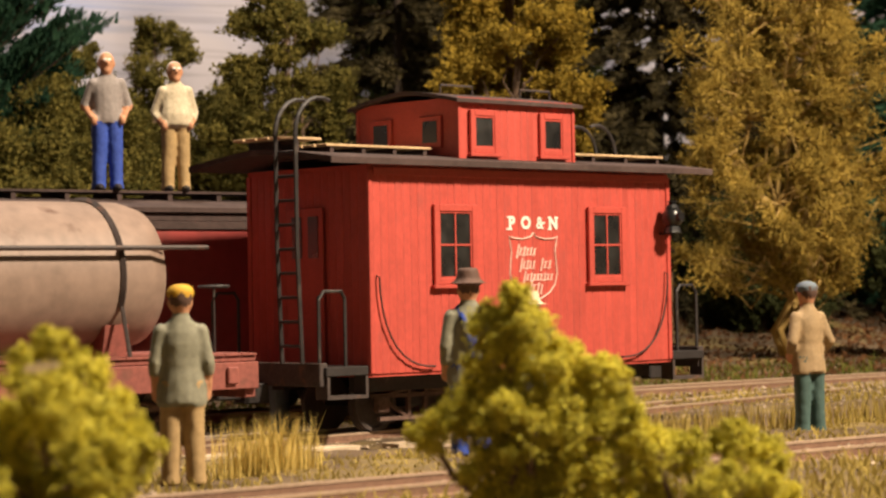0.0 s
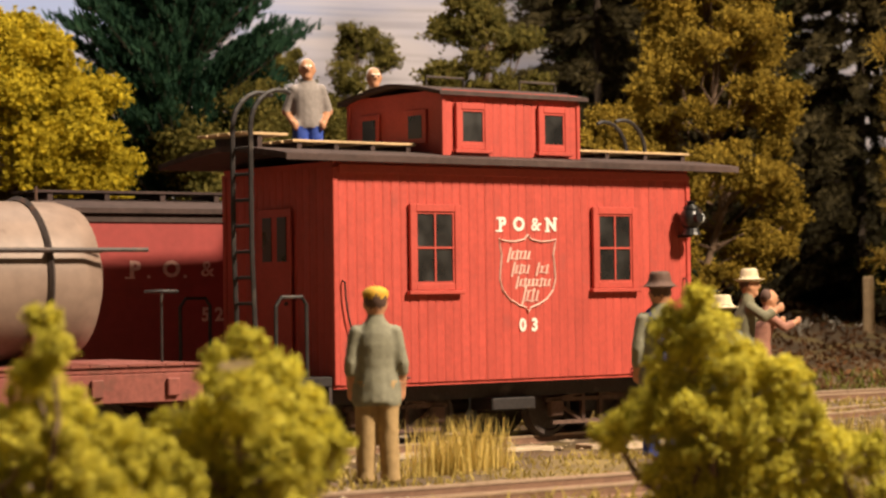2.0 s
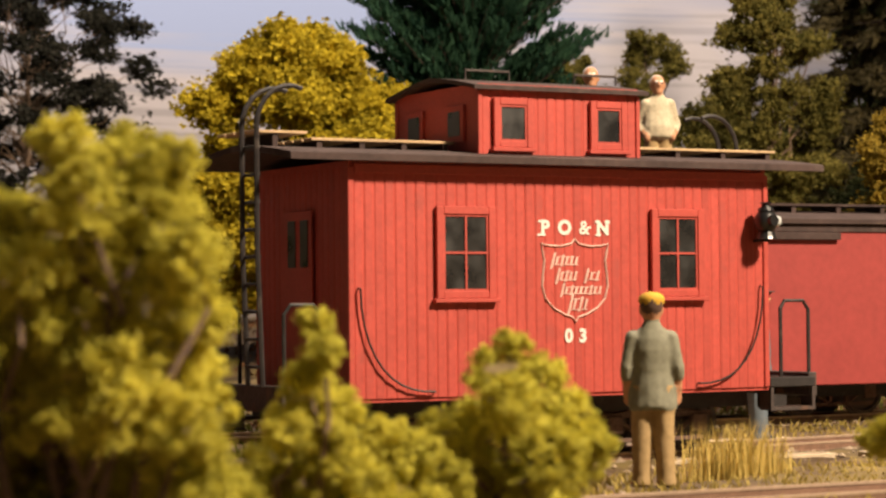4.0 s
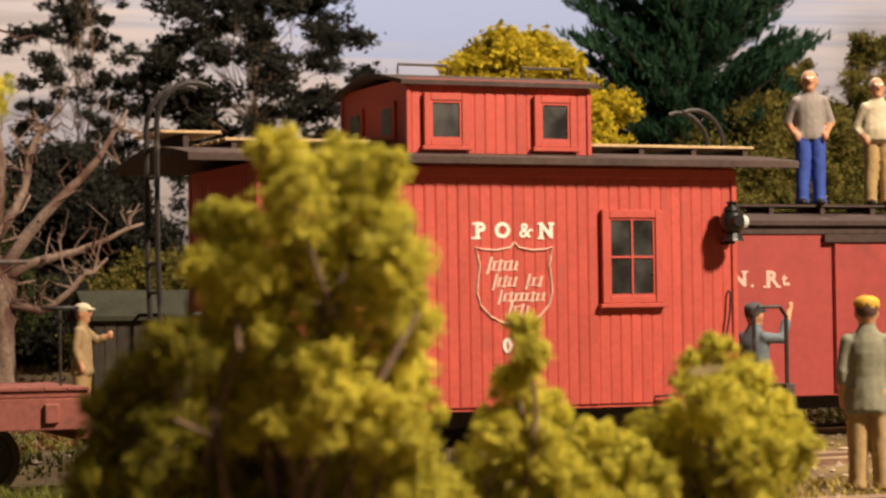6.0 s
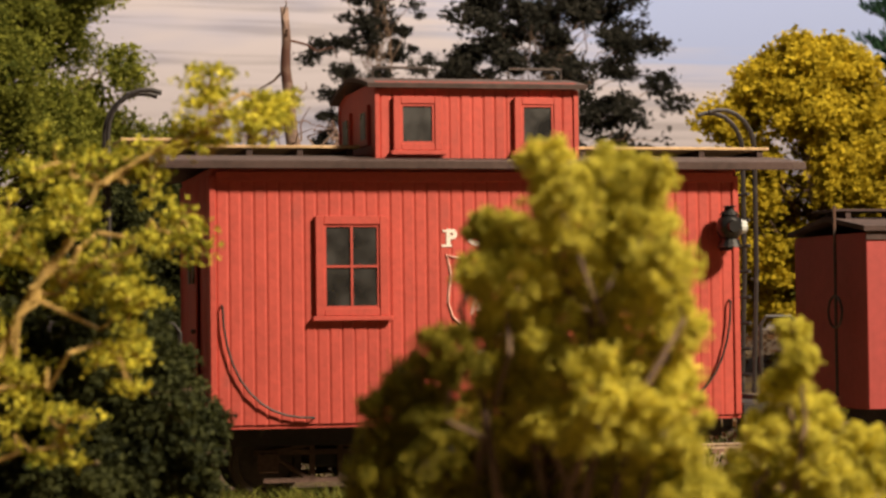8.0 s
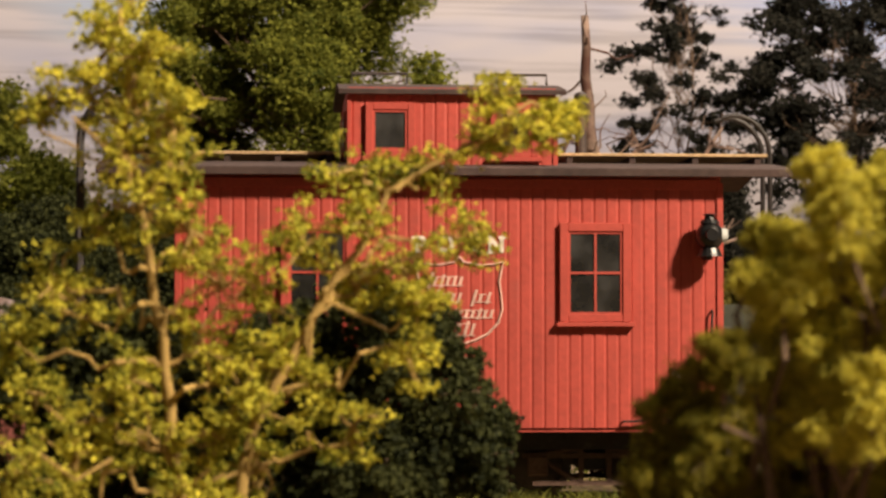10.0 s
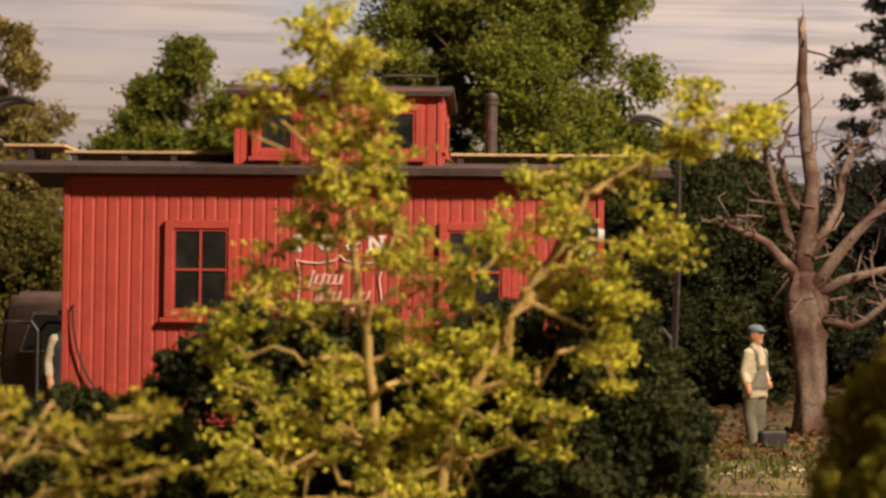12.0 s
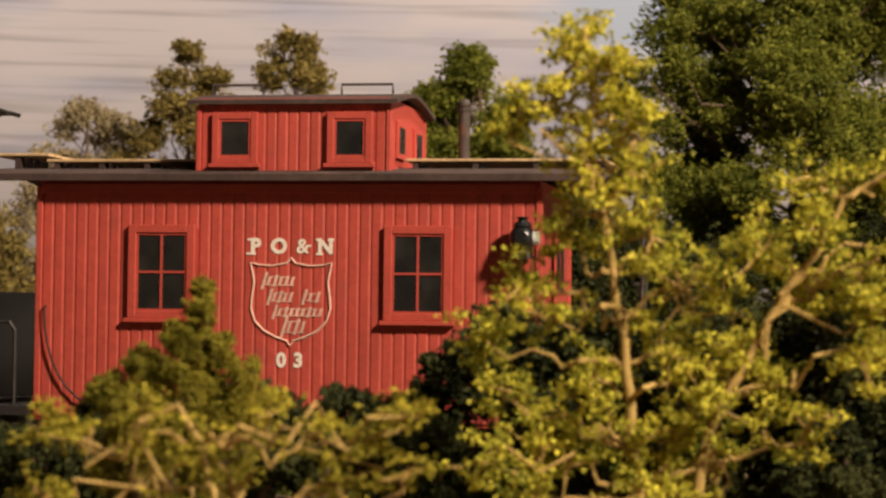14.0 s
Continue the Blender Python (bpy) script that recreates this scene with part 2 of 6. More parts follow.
# ---- mesh helpers (centimetres in, metres out) ----
class Shape:
    def __init__(self):
        self.bm = bmesh.new()

    def box(self, x0, x1, y0, y1, z0, z1, bevel=0.0):
        r = bmesh.ops.create_cube(self.bm, size=1.0)
        vs = r["verts"]
        for v in vs:
            v.co = Vector((x0 + (x1 - x0) * (v.co.x + 0.5), y0 + (y1 - y0) * (v.co.y + 0.5), z0 + (z1 - z0) * (v.co.z + 0.5)))
        if bevel:
            es = list({e for v in vs for e in v.link_edges})
            bmesh.ops.bevel(self.bm, geom=es, offset=bevel, segments=1, affect="EDGES")
        return self

    def ring(self, centre, u, v, r, seg):
        return [self.bm.verts.new(centre + (u * math.cos(a) + v * math.sin(a)) * r) for a in (2 * math.pi * k / seg for k in range(seg))]

    def tube(self, pts, r0, r1=None, seg=6, cap=True):
        pts = [Vector(p) for p in pts]
        r1 = r0 if r1 is None else r1
        prev, first = None, None
        for i, p in enumerate(pts):
            d = (pts[min(i + 1, len(pts) - 1)] - pts[max(i - 1, 0)]).normalized()
            u = d.cross(Vector((0, 0, 1)) if abs(d.z) < 0.9 else Vector((1, 0, 0))).normalized()
            v = d.cross(u)
            if prev:
                u = (pu - d * pu.dot(d)).normalized()
                v = d.cross(u)
            ring = self.ring(p, u, v, r0 + (r1 - r0) * i / max(1, len(pts) - 1), seg)
            if prev:
                for k in range(seg):
                    self.bm.faces.new((prev[k], prev[(k + 1) % seg], ring[(k + 1) % seg], ring[k]))
            else:
                first = ring
            prev, pu = ring, u
        if cap:
            self.bm.faces.new(first[::-1])
            self.bm.faces.new(prev)
        return self

    def ball(self, c, rx, ry, rz, seg=10, rings=7, mi=0):
        r = bmesh.ops.create_uvsphere(self.bm, u_segments=seg, v_segments=rings, radius=1)
        for v in r["verts"]:
            v.co = Vector((c[0] + v.co.x * rx, c[1] + v.co.y * ry, c[2] + v.co.z * rz))
        for fc in {fc for v in r["verts"] for fc in v.link_faces}:
            fc.material_index, fc.smooth = mi, True
        return self

    def prism(self, poly, axis, a, b):
        """A polygon in the plane across an axis ('x': points are y,z; 'y': x,z; 'z': x,y), drawn out from a to b."""
        def at(p, s):
            return {"x": (s, p[0], p[1]), "y": (p[0], s, p[1]), "z": (p[0], p[1], s)}[axis]
        lo = [self.bm.verts.new(at(p, a)) for p in poly]
        hi = [self.bm.verts.new(at(p, b)) for p in poly]
        self.bm.faces.new(lo[::-1])
        self.bm.faces.new(hi)
        for k in range(len(poly)):
            j = (k + 1) % len(poly)
            self.bm.faces.new((lo[k], lo[j], hi[j], hi[k]))
        return self

    def mesh(self, name, *mats, smooth=False):
        bmesh.ops.recalc_face_normals(self.bm, faces=self.bm.faces)
        me = bpy.data.meshes.new(name)
        bmesh.ops.scale(self.bm, vec=(S, S, S), verts=self.bm.verts)
        if smooth:
            for fc in self.bm.faces:
                fc.smooth = True
        self.bm.to_mesh(me)
        self.bm.free()
        for m in mats:
            me.materials.append(m)
        return me


def part(name, shape, material, parent, label="", at=(0, 0, 0), smooth=False):
    """One mesh object under a thing or under a part; its own origin at the given place (cm)."""
    me = shape if isinstance(shape, bpy.types.Mesh) else shape.mesh(name, material, smooth=smooth)
    ob = new(name, me)
    ob.parent = parent
    ob.location = [c * S for c in at]
    if label:
        ob["label"] = label
    return ob


def empty(name, x, y, z, turn=0.0, **tags):
    e = new(name)
    e.matrix_world = pose(x * S, y * S, z * S, 0, 0, turn)
    e.empty_display_size = 0.01
    return tagged(e, **tags)


def raw_mesh(name, verts, faces, material):
    me = bpy.data.meshes.new(name)
    me.from_pydata((np.asarray(verts) * S).tolist(), [], np.asarray(faces).tolist())
    me.materials.append(material)
    me.update()
    return me


def leaf_cards(points, size, rng, flat=0.0, spread=0.35):
    """A small bent leaf at every point: verts and quads."""
    n = len(points)
    a = rng.normal(size=(n, 3))
    a[:, 2] *= 1 - flat
    a /= np.linalg.norm(a, axis=1)[:, None]
    b = np.cross(a, rng.normal(size=(n, 3)))
    b /= np.linalg.norm(b, axis=1)[:, None]
    s = size * (1 + spread * rng.uniform(-1, 1, (n, 1)))
    up = np.cross(a, b) * s * 0.35
    v = np.stack([points - a * s * 0.6, points + b * s * 0.42 + up, points + a * s * 0.6, points - b * s * 0.42 + up], 1).reshape(-1, 3)
    return v, np.arange(4 * n).reshape(n, 4)


def write(text, size, material, parent, at, name="lettering", bold=0.0, width=1.0, thick=0.006):
    """Raised lettering as a mesh that faces -y, centred at the given place (cm)."""
    cu = bpy.data.curves.new(name, "FONT")
    cu.body, cu.size, cu.extrude, cu.offset = text, size, thick, bold
    cu.align_x, cu.align_y = "CENTER", "CENTER"
    cu.space_character = width
    cu.resolution_u = 3
    tmp = bpy.data.objects.new(name, cu)
    me = bpy.data.meshes.new_from_object(tmp)
    bpy.data.objects.remove(tmp)
    me.transform(Matrix.Diagonal((S, S, S, 1)) @ pose(0, 0, 0, 90, 0, 0))
    me.materials.clear()
    me.materials.append(material)
    return part(name, me, material, parent, at=at)


# ---- ground, backdrop, tracks ----
def smooth(a, b, v):
    t = np.clip((v - a) / (b - a), 0, 1)
    return t * t * (3 - 2 * t)


def ground_z(x, y):
    x, y = np.asarray(x, float), np.asarray(y, float)
    z = 0.12 + 0.08 * smooth(24, 30, y) - 0.30 * smooth(35, 41, y) + 0.2 * smooth(47, 51, y)
    right = smooth(24, 42, x)
    z = z + right * (0.5 * smooth(54, 60, y) + 2.2 * smooth(58, 84, y)) + (1 - right) * (0.1 * smooth(54, 60, y) + 1.6 * smooth(72, 95, y))
    return z


def build_ground():
    xs = np.concatenate([np.linspace(-80, -45, 14), np.linspace(-44, 104, 260), np.linspace(106, 160, 12)])
    ys = np.concatenate([np.linspace(-30, 14, 12), np.linspace(15, 116, 190), np.linspace(118, 136, 10)])
    gx, gy = np.meshgrid(xs, ys)
    gz = ground_z(gx, gy)
    for k, (a, f) in enumerate(((0.07, 1.9), (0.05, 4.1), (0.16, 0.45))):
        gz = gz + a * np.sin(gx * f + 1.7 * k + np.sin(gy * f * 0.7)) * np.cos(gy * f * 1.1 + k) * (0.4 if k == 2 else 0.5)
    w, h = len(xs), len(ys)
    verts = np.stack([gx, gy, gz], -1).reshape(-1, 3)
    i = (np.arange(h - 1)[:, None] * w + np.arange(w - 1)).reshape(-1)
    me = raw_mesh("ground", verts, np.stack([i, i + 1, i + w + 1, i + w], 1), ground_material())
    for p in me.polygons:
        p.use_smooth = True
    tagged(new("ground", me), "uneven brown earth with dry yellow turf and gravel", "ground", kind="structure")


def build_backdrop():
    verts, faces = [], []
    pts = [(-47, 117), (-38, 120), (-25, 123.5), (20, 128), (60, 128), (95, 120), (125, 104), (150, 82)]
    fine = []
    for k in range(len(pts) - 1):
        a, b, c, d = (np.array(pts[min(max(q, 0), len(pts) - 1)], float) for q in (k - 1, k, k + 1, k + 2))
        for t in (q / 8 for q in range(8)):
            fine.append(tuple(0.5 * (2 * b + (c - a) * t + (2 * a - 5 * b + 4 * c - d) * t ** 2 + (3 * b - a - 3 * c + d) * t ** 3)))
    for x, y in fine + [pts[-1]]:
        verts += [(x, y, -2), (x, y, 34)]
    for k in range(len(fine)):
        faces.append((2 * k, 2 * k + 2, 2 * k + 3, 2 * k + 1))
    me = raw_mesh("backdrop", verts, faces, SKY)
    for f in me.polygons:
        f.use_smooth = True
    ob = tagged(new("backdrop", me), "painted sky backdrop, cream and lavender with brushed streaks", "backdrop", kind="structure")
    th = ob.modifiers.new("thickness", "SOLIDIFY")
    th.thickness, th.offset = 0.006, 1


def main_line(x):
    return 0.00334 * x * x - 0.0934 * x + 44.33


def rail_shape(line, dy, x0, x1, top, head):
    s, pts = Shape(), []
    n = 60
    half, lo, hi = (0.045, top - 0.05, top) if head else (0.03, top - 0.26, top - 0.05)
    rings = []
    for k in range(n + 1):
        x = x0 + (x1 - x0) * k / n
        y = line(x) + dy
        ring = [s.bm.verts.new((x, y + a, z)) for a, z in ((-half, lo), (half, lo), (half, hi), (-half, hi))]
        if not head:
            ring = [s.bm.verts.new((x, y + a, z)) for a, z in ((-0.10, lo), (0.10, lo), (0.10, lo + 0.04), (half, lo + 0.08), (half, hi), (-half, hi), (-half, lo + 0.08), (-0.10, lo + 0.04))]
        if rings:
            m = len(ring)
            for j in range(m):
                s.bm.faces.new((rings[-1][j], rings[-1][(j + 1) % m], ring[(j + 1) % m], ring[j]))
        rings.append(ring)
    s.bm.faces.new(rings[0][::-1])
    s.bm.faces.new(rings[-1])
    return s


def build_track(name, label, line, x0, x1, top, ties):
    e = empty(name, 0, 0, 0, label=label, category="railway track", kind="structure")
    for dy in (-0.83, 0.83):
        r = part("rail", rail_shape(line, dy, x0, x1, top, False), RAILMAT, e)
        part("rail_head", rail_shape(line, dy, x0, x1, top, True), RAILTOP, r, "worn shiny rail head")
    rng = random.Random(hash(top) % 97)
    me = Shape().box(-0.22, 0.22, -1.45, 1.45, -0.3, 0, 0.03).mesh("tie", TIEWOOD)
    a, b = ties
    n = int((b - a) / 0.95)
    for k in range(n):
        x = a + (b - a) * k / n + rng.uniform(-0.06, 0.06)
        t = part("tie", me, TIEWOOD, e, at=(x, line(x) + rng.uniform(-0.1, 0.1), top - 0.262 + rng.uniform(-0.01, 0.01)))
        t.rotation_euler[2] = rng.uniform(-0.05, 0.05)
    return e


def build_tracks():
    build_track("near_track", "rusty rails on weathered ties sunk in dry turf", lambda x: 29.75 + 0.0006 * (x - 25) ** 2, -30, 75, 0.40, (-8, 56))
    build_track("main_track", "rusty rails on weathered ties in pale gravel", main_line, -45, 85, 0.10, (-20, 70))
    build_track("siding_track", "rusty rails on weathered ties beside a grassy bank", lambda x: 52.0, 18, 105, 0.32, (18, 80))


def build_stones():
    rng = np.random.default_rng(5)
    n = 9000
    x = rng.uniform(-18, 78, n)
    which = rng.integers(0, 3, n)
    y = np.where(which == 0, 29.75 + rng.normal(0, 1.5, n), np.where(which == 1, main_line(x) + rng.normal(-0.4, 2.0, n), 52 + rng.normal(0, 1.6, n)))
    r = rng.uniform(0.03, 0.10, n) * np.where(rng.uniform(size=n) > 0.96, 1.9, 1)
    base = np.array([(1, 0, 0), (-1, 0, 0), (0, 1, 0), (0, -1, 0), (0, 0, 0.7), (0, 0, -0.7)], float)
    v = base[None] * r[:, None, None] * rng.uniform(0.6, 1.3, (n, 6, 1))
    a = rng.uniform(0, 6.28, n)
    c, s = np.cos(a)[:, None], np.sin(a)[:, None]
    v = np.stack([v[..., 0] * c - v[..., 1] * s, v[..., 0] * s + v[..., 1] * c, v[..., 2]], -1)
    v += np.stack([x, y, ground_z(x, y) + 0.02], -1)[:, None]
    f = np.array([(0, 2, 4), (2, 1, 4), (1, 3, 4), (3, 0, 4), (2, 0, 5), (1, 2, 5), (3, 1, 5), (0, 3, 5)])
    me = raw_mesh("gravel", v.reshape(-1, 3), (f[None] + 6 * np.arange(n)[:, None, None]).reshape(-1, 3), STONE)
    tagged(new("gravel", me), "loose tan and grey track ballast", "gravel", kind="stuff")


def blades(n, xy, height, width, material, name, label, seed, lean=0.35):
    rng = np.random.default_rng(seed)
    p = xy(rng, n)
    z = ground_z(p[:, 0], p[:, 1]) - 0.03
    h = height * rng.uniform(0.45, 1.15, n)
    a = rng.uniform(0, 6.28, n)
    w = width * rng.uniform(0.7, 1.3, n)
    side = np.stack([np.cos(a) * w, np.sin(a) * w, 0 * a], -1)
    b = rng.uniform(0, 6.28, n)
    tip = np.stack([np.cos(b), np.sin(b), 0 * b], -1) * (lean * h * rng.uniform(0.2, 1, n))[:, None]
    base = np.stack([p[:, 0], p[:, 1], z], -1)
    mid = base + tip * 0.3 + np.array([0, 0, 1]) * (h * 0.6)[:, None]
    top = base + tip + np.array([0, 0, 1]) * h[:, None]
    v = np.stack([base - side, base + side, mid + side * 0.7, mid - side * 0.7, top], 1).reshape(-1, 3)
    me = bpy.data.meshes.new(name)
    i = 5 * np.arange(n)
    quads = np.stack([i, i + 1, i + 2, i + 3], 1).tolist()
    tris = np.stack([i + 3, i + 2, i + 4], 1).tolist()
    me.from_pydata((v * S).tolist(), [], quads + tris)
    me.materials.append(material)
    tagged(new(name, me), label, "grass", kind="stuff")


def build_grass():
    def tufts(centres, r):
        c = np.array(centres, float)
        return lambda rng, n: c[rng.integers(0, len(c), n)] + rng.normal(0, r, (n, 2))
    blades(620, tufts([(23.9, 34.0), (24.3, 34.3), (24.8, 34.4), (25.3, 34.6)], 0.34), 1.05, 0.013, TALLGRASS, "tall_grass", "tuft of tall dry yellow grass beside the track", 3)
    blades(2600, lambda rng, n: np.stack([rng.uniform(33, 58, n), rng.uniform(34.5, 38.5, n)], -1), 0.7, 0.014, DRYGRASS, "dry_grass", "thin strip of dry yellow grass between the tracks", 4)
    blades(9000, lambda rng, n: np.stack([rng.uniform(8, 60, n), rng.uniform(21, 28.2, n)], -1), 0.36, 0.03, DRYGRASS, "grass", "short dry turf at the front of the layout", 5, 0.8)
    blades(6000, lambda rng, n: np.stack([rng.uniform(12, 60, n), rng.uniform(31.4, 36.5, n)], -1), 0.22, 0.03, DRYGRASS, "grass", "sparse straw-coloured grass between the tracks", 6, 0.9)
    blades(4500, lambda rng, n: np.stack([rng.uniform(34, 85, n), rng.uniform(46.5, 50.5, n)], -1), 0.24, 0.03, DRYGRASS, "grass", "short dry grass beside the siding", 7, 0.8)
    blades(2600, lambda rng, n: np.stack([rng.uniform(34, 90, n), rng.uniform(53.5, 58, n)], -1), 0.42, 0.035, GREENGRASS, "weeds", "green weeds at the foot of the bank", 8, 0.9)
    blades(9000, lambda rng, n: np.stack([rng.uniform(-25, 28, n), rng.uniform(47.5, 62, n)], -1), 0.28, 0.04, GREENGRASS, "grass", "green-brown turf behind the main track", 9, 0.9)
    blades(9000, lambda rng, n: np.stack([rng.uniform(-25, 15, n), rng.uniform(35, 41.6, n)], -1), 0.56, 0.035, GREENGRASS, "grass", "green-brown turf before the main track", 10, 0.9)


def build_litter():
    rng = np.random.default_rng(17)
    n = 16000
    x, y = rng.uniform(32, 104, n), 55 + 38 * rng.uniform(0, 1, n) ** 1.4
    p = np.stack([x, y, ground_z(x, y) + rng.uniform(0.0, 0.12, n)], -1)
    v, f = leaf_cards(p, 0.20, rng)
    tagged(new("leaf_litter", raw_mesh("leaf_litter", v, f, LITTER)), "brown fallen leaves and scrub over the bank", "leaf litter", kind="stuff")
    n = 9000
    x, y = rng.uniform(-30, 30, n), 56 + 34 * rng.uniform(0, 1, n) ** 1.4
    p = np.stack([x, y, ground_z(x, y) + rng.uniform(0.0, 0.12, n)], -1)
    v, f = leaf_cards(p, 0.20, rng)
    tagged(new("leaf_litter", raw_mesh("leaf_litter", v, f, LITTER)), "brown fallen leaves under the trees", "leaf litter", kind="stuff")


def build_wildflowers():
    rng = np.random.default_rng(19)
    n = 60
    x, y = rng.normal(68.5, 2.4, n), rng.normal(73.0, 1.2, n)
    p = np.stack([x, y, ground_z(x, y) + rng.uniform(0.1, 0.35, n)], -1)
    p = np.repeat(p, 5, 0) + rng.normal(0, 0.07, (n * 5, 3))
    v, f = leaf_cards(p, 0.15, rng)
    tagged(new("wildflowers", raw_mesh("wildflowers", v, f, PETAL)), "small white wildflowers on the earth bank", "flowers", kind="stuff")


# ---- rolling stock ----
def wheelset(parent, u, y0, r=0.66):
    e = part("wheelset", Shape().tube([(0, -0.2, 0), (0, 1.95, 0)], 0.09, seg=8), BLACK, parent, at=(u, y0, r))
    prof = [(-0.13, r), (-0.13, r * 0.85), (-0.06, r * 0.8), (-0.08, r * 0.25), (-0.16, r * 0.2)]
    for y, sgn in ((0.0, 1), (1.75, -1)):
        s = Shape()
        rings = []
        for a, rad in [(0.07, r + 0.07), (0.0, r + 0.07), (0.0, r), *prof]:
            rings.append([s.bm.verts.new((math.cos(t) * rad, y + sgn * a, math.sin(t) * rad)) for t in (2 * math.pi * k / 24 for k in range(24))])
        for p, q in zip(rings, rings[1:]):
            for k in range(24):
                s.bm.faces.new((p[k], p[(k + 1) % 24], q[(k + 1) % 24], q[k]))
        s.bm.faces.new(rings[0])
        s.bm.faces.new(rings[-1])
        part("wheel", s, WHEELMAT, e)
    return e


def truck(parent, u, y0, half, wheels):
    """An arch-bar truck: side frames with slanted bars, a bolster and two wheelsets."""
    t = part("truck", Shape().box(u - 0.25, u + 0.25, y0 - 0.3, y0 + 2.05, 0.55, 0.95, 0.04), BLACK, parent, "arch-bar truck with rusty side frames")
    for y in (y0 - 0.38, y0 + 1.75 + 0.26):
        s = Shape()
        s.box(u - half - 0.3, u + half + 0.3, y, y + 0.10, 0.80, 0.90)
        s.box(u - half - 0.1, u + half + 0.1, y, y + 0.10, 0.26, 0.35)
        for sg in (-1, 1):
            s.tube([(u + sg * 0.3, y + 0.05, 0.30), (u + sg * (half + 0.05), y + 0.05, 0.85)], 0.055, seg=5)
            s.tube([(u + sg * 0.3, y + 0.05, 1.0), (u + sg * (half + 0.05), y + 0.05, 0.85)], 0.055, seg=5)
            s.box(u + sg * half - 0.2, u + sg * half + 0.2, y - 0.06, y + 0.12, 0.45, 0.85, 0.03)
            s.box(u + sg * 0.28 - 0.05, u + sg * 0.28 + 0.05, y, y + 0.10, 0.3, 1.0)
        part("side_frame", s, TRUCKMAT, t)
    for sg in (-1, 1):
        wheels.append(wheelset(t, u + sg * half, y0))


def window_unit(parent, x0, x1, z0, z1, y, panes, sill=0.07, frame=0.17, out=0.08):
    """A trimmed window that faces -y: frame, sill, sash, and panes of dusty glass."""
    f = Shape()
    f.box(x0, x0 + frame, y - out, y + 0.02, z0, z1, 0.012)
    f.box(x1 - frame, x1, y - out, y + 0.02, z0, z1, 0.012)
    f.box(x0 + frame, x1 - frame, y - out, y + 0.02, z1 - frame, z1, 0.012)
    w = part("window", f, TRIM, parent, "red-framed window with dusty panes")
    part("sill", Shape().box(x0 - sill, x1 + sill, y - out - 0.05, y + 0.02, z0 - 0.09, z0, 0.012), TRIM, w)
    part("lower_rail", Shape().box(x0 + frame, x1 - frame, y - out + 0.01, y + 0.02, z0 + 0.002, z0 + frame * 0.9, 0.012), TRIM, w)
    a, b, c, d = x0 + frame, x1 - frame, z0 + frame * 0.9, z1 - frame
    sash = Shape()
    t = 0.045
    if panes == 4:
        sash.box((a + b) / 2 - t / 2, (a + b) / 2 + t / 2, y - 0.05, y - 0.005, c, d)
        sash.box(a, (a + b) / 2 - t / 2, y - 0.05, y - 0.005, (c + d) / 2 - t / 2, (c + d) / 2 + t / 2)
        sash.box((a + b) / 2 + t / 2, b, y - 0.05, y - 0.005, (c + d) / 2 - t / 2, (c + d) / 2 + t / 2)
    sash.box(a, a + t, y - 0.045, y - 0.006, c, d).box(b - t, b, y - 0.045, y - 0.006, c, d)
    sash.box(a + t, b - t, y - 0.045, y - 0.006, c, c + t).box(a + t, b - t, y - 0.045, y - 0.006, d - t, d)
    part("sash", sash, TRIM, w)
    n = 2 if panes == 4 else 1
    for i in range(n):
        for j in range(n):
            part("pane", Shape().box(a + (b - a) * i / n, a + (b - a) * (i + 1) / n, y - 0.02, y - 0.012, c + (d - c) * j / n, c + (d - c) * (j + 1) / n), GLASS, w)


def arch_roof(x0, x1, y0, y1, ze, rise, thick, n=10):
    """A low arched roof deck over the width y0..y1."""
    top = [(y0 + (y1 - y0) * k / n, ze + rise * (1 - abs(2 * k / n - 1) ** 1.4)) for k in range(n + 1)]
    return Shape().prism([(y, z - thick) for y, z in top][::1] + [(y, z) for y, z in top[::-1]], "x", x0, x1)


def boards(parent, x0, x1, y, z0, z1, width, rng, skip=(), depth=0.017, axis="x", material=RED):
    """Upright sheathing boards with open joints; lengths cut round the openings in skip (x0, x1, z0, z1)."""
    n = round((x1 - x0) / width)
    w = (x1 - x0) / n
    cache = {}
    for k in range(n):
        a, b = x0 + k * w, x0 + (k + 1) * w
        spans = [(z0, z1)]
        for sa, sb, sc, sd in skip:
            if b > sa + 0.02 and a < sb - 0.02:
                spans = [(z0, sc), (sd, z1)]
        for c, d in spans:
            key = (round(c, 3), round(d, 3))
            if key not in cache:
                s = Shape()
                g = 0.042
                prof = [(-w / 2 + 0.001, 0.0), (-w / 2 + g, -depth), (w / 2 - g, -depth), (w / 2 - 0.001, 0.0)]
                s.prism(prof, "z", c, d)
                if axis == "y":
                    bmesh.ops.rotate(s.bm, verts=s.bm.verts, cent=(0, 0, 0), matrix=Matrix.Rotation(radians(-90), 3, "Z"))
                cache[key] = s.mesh("board", material)
            m = (a + b) / 2
            lift = rng.uniform(-0.006, 0.006)
            part("board", cache[key], material, parent, at=(m, y + lift, 0) if axis == "x" else (y - lift, m, 0))


ZB = 1.444
LB, WB, HB = 10.69, 4.46, 4.80


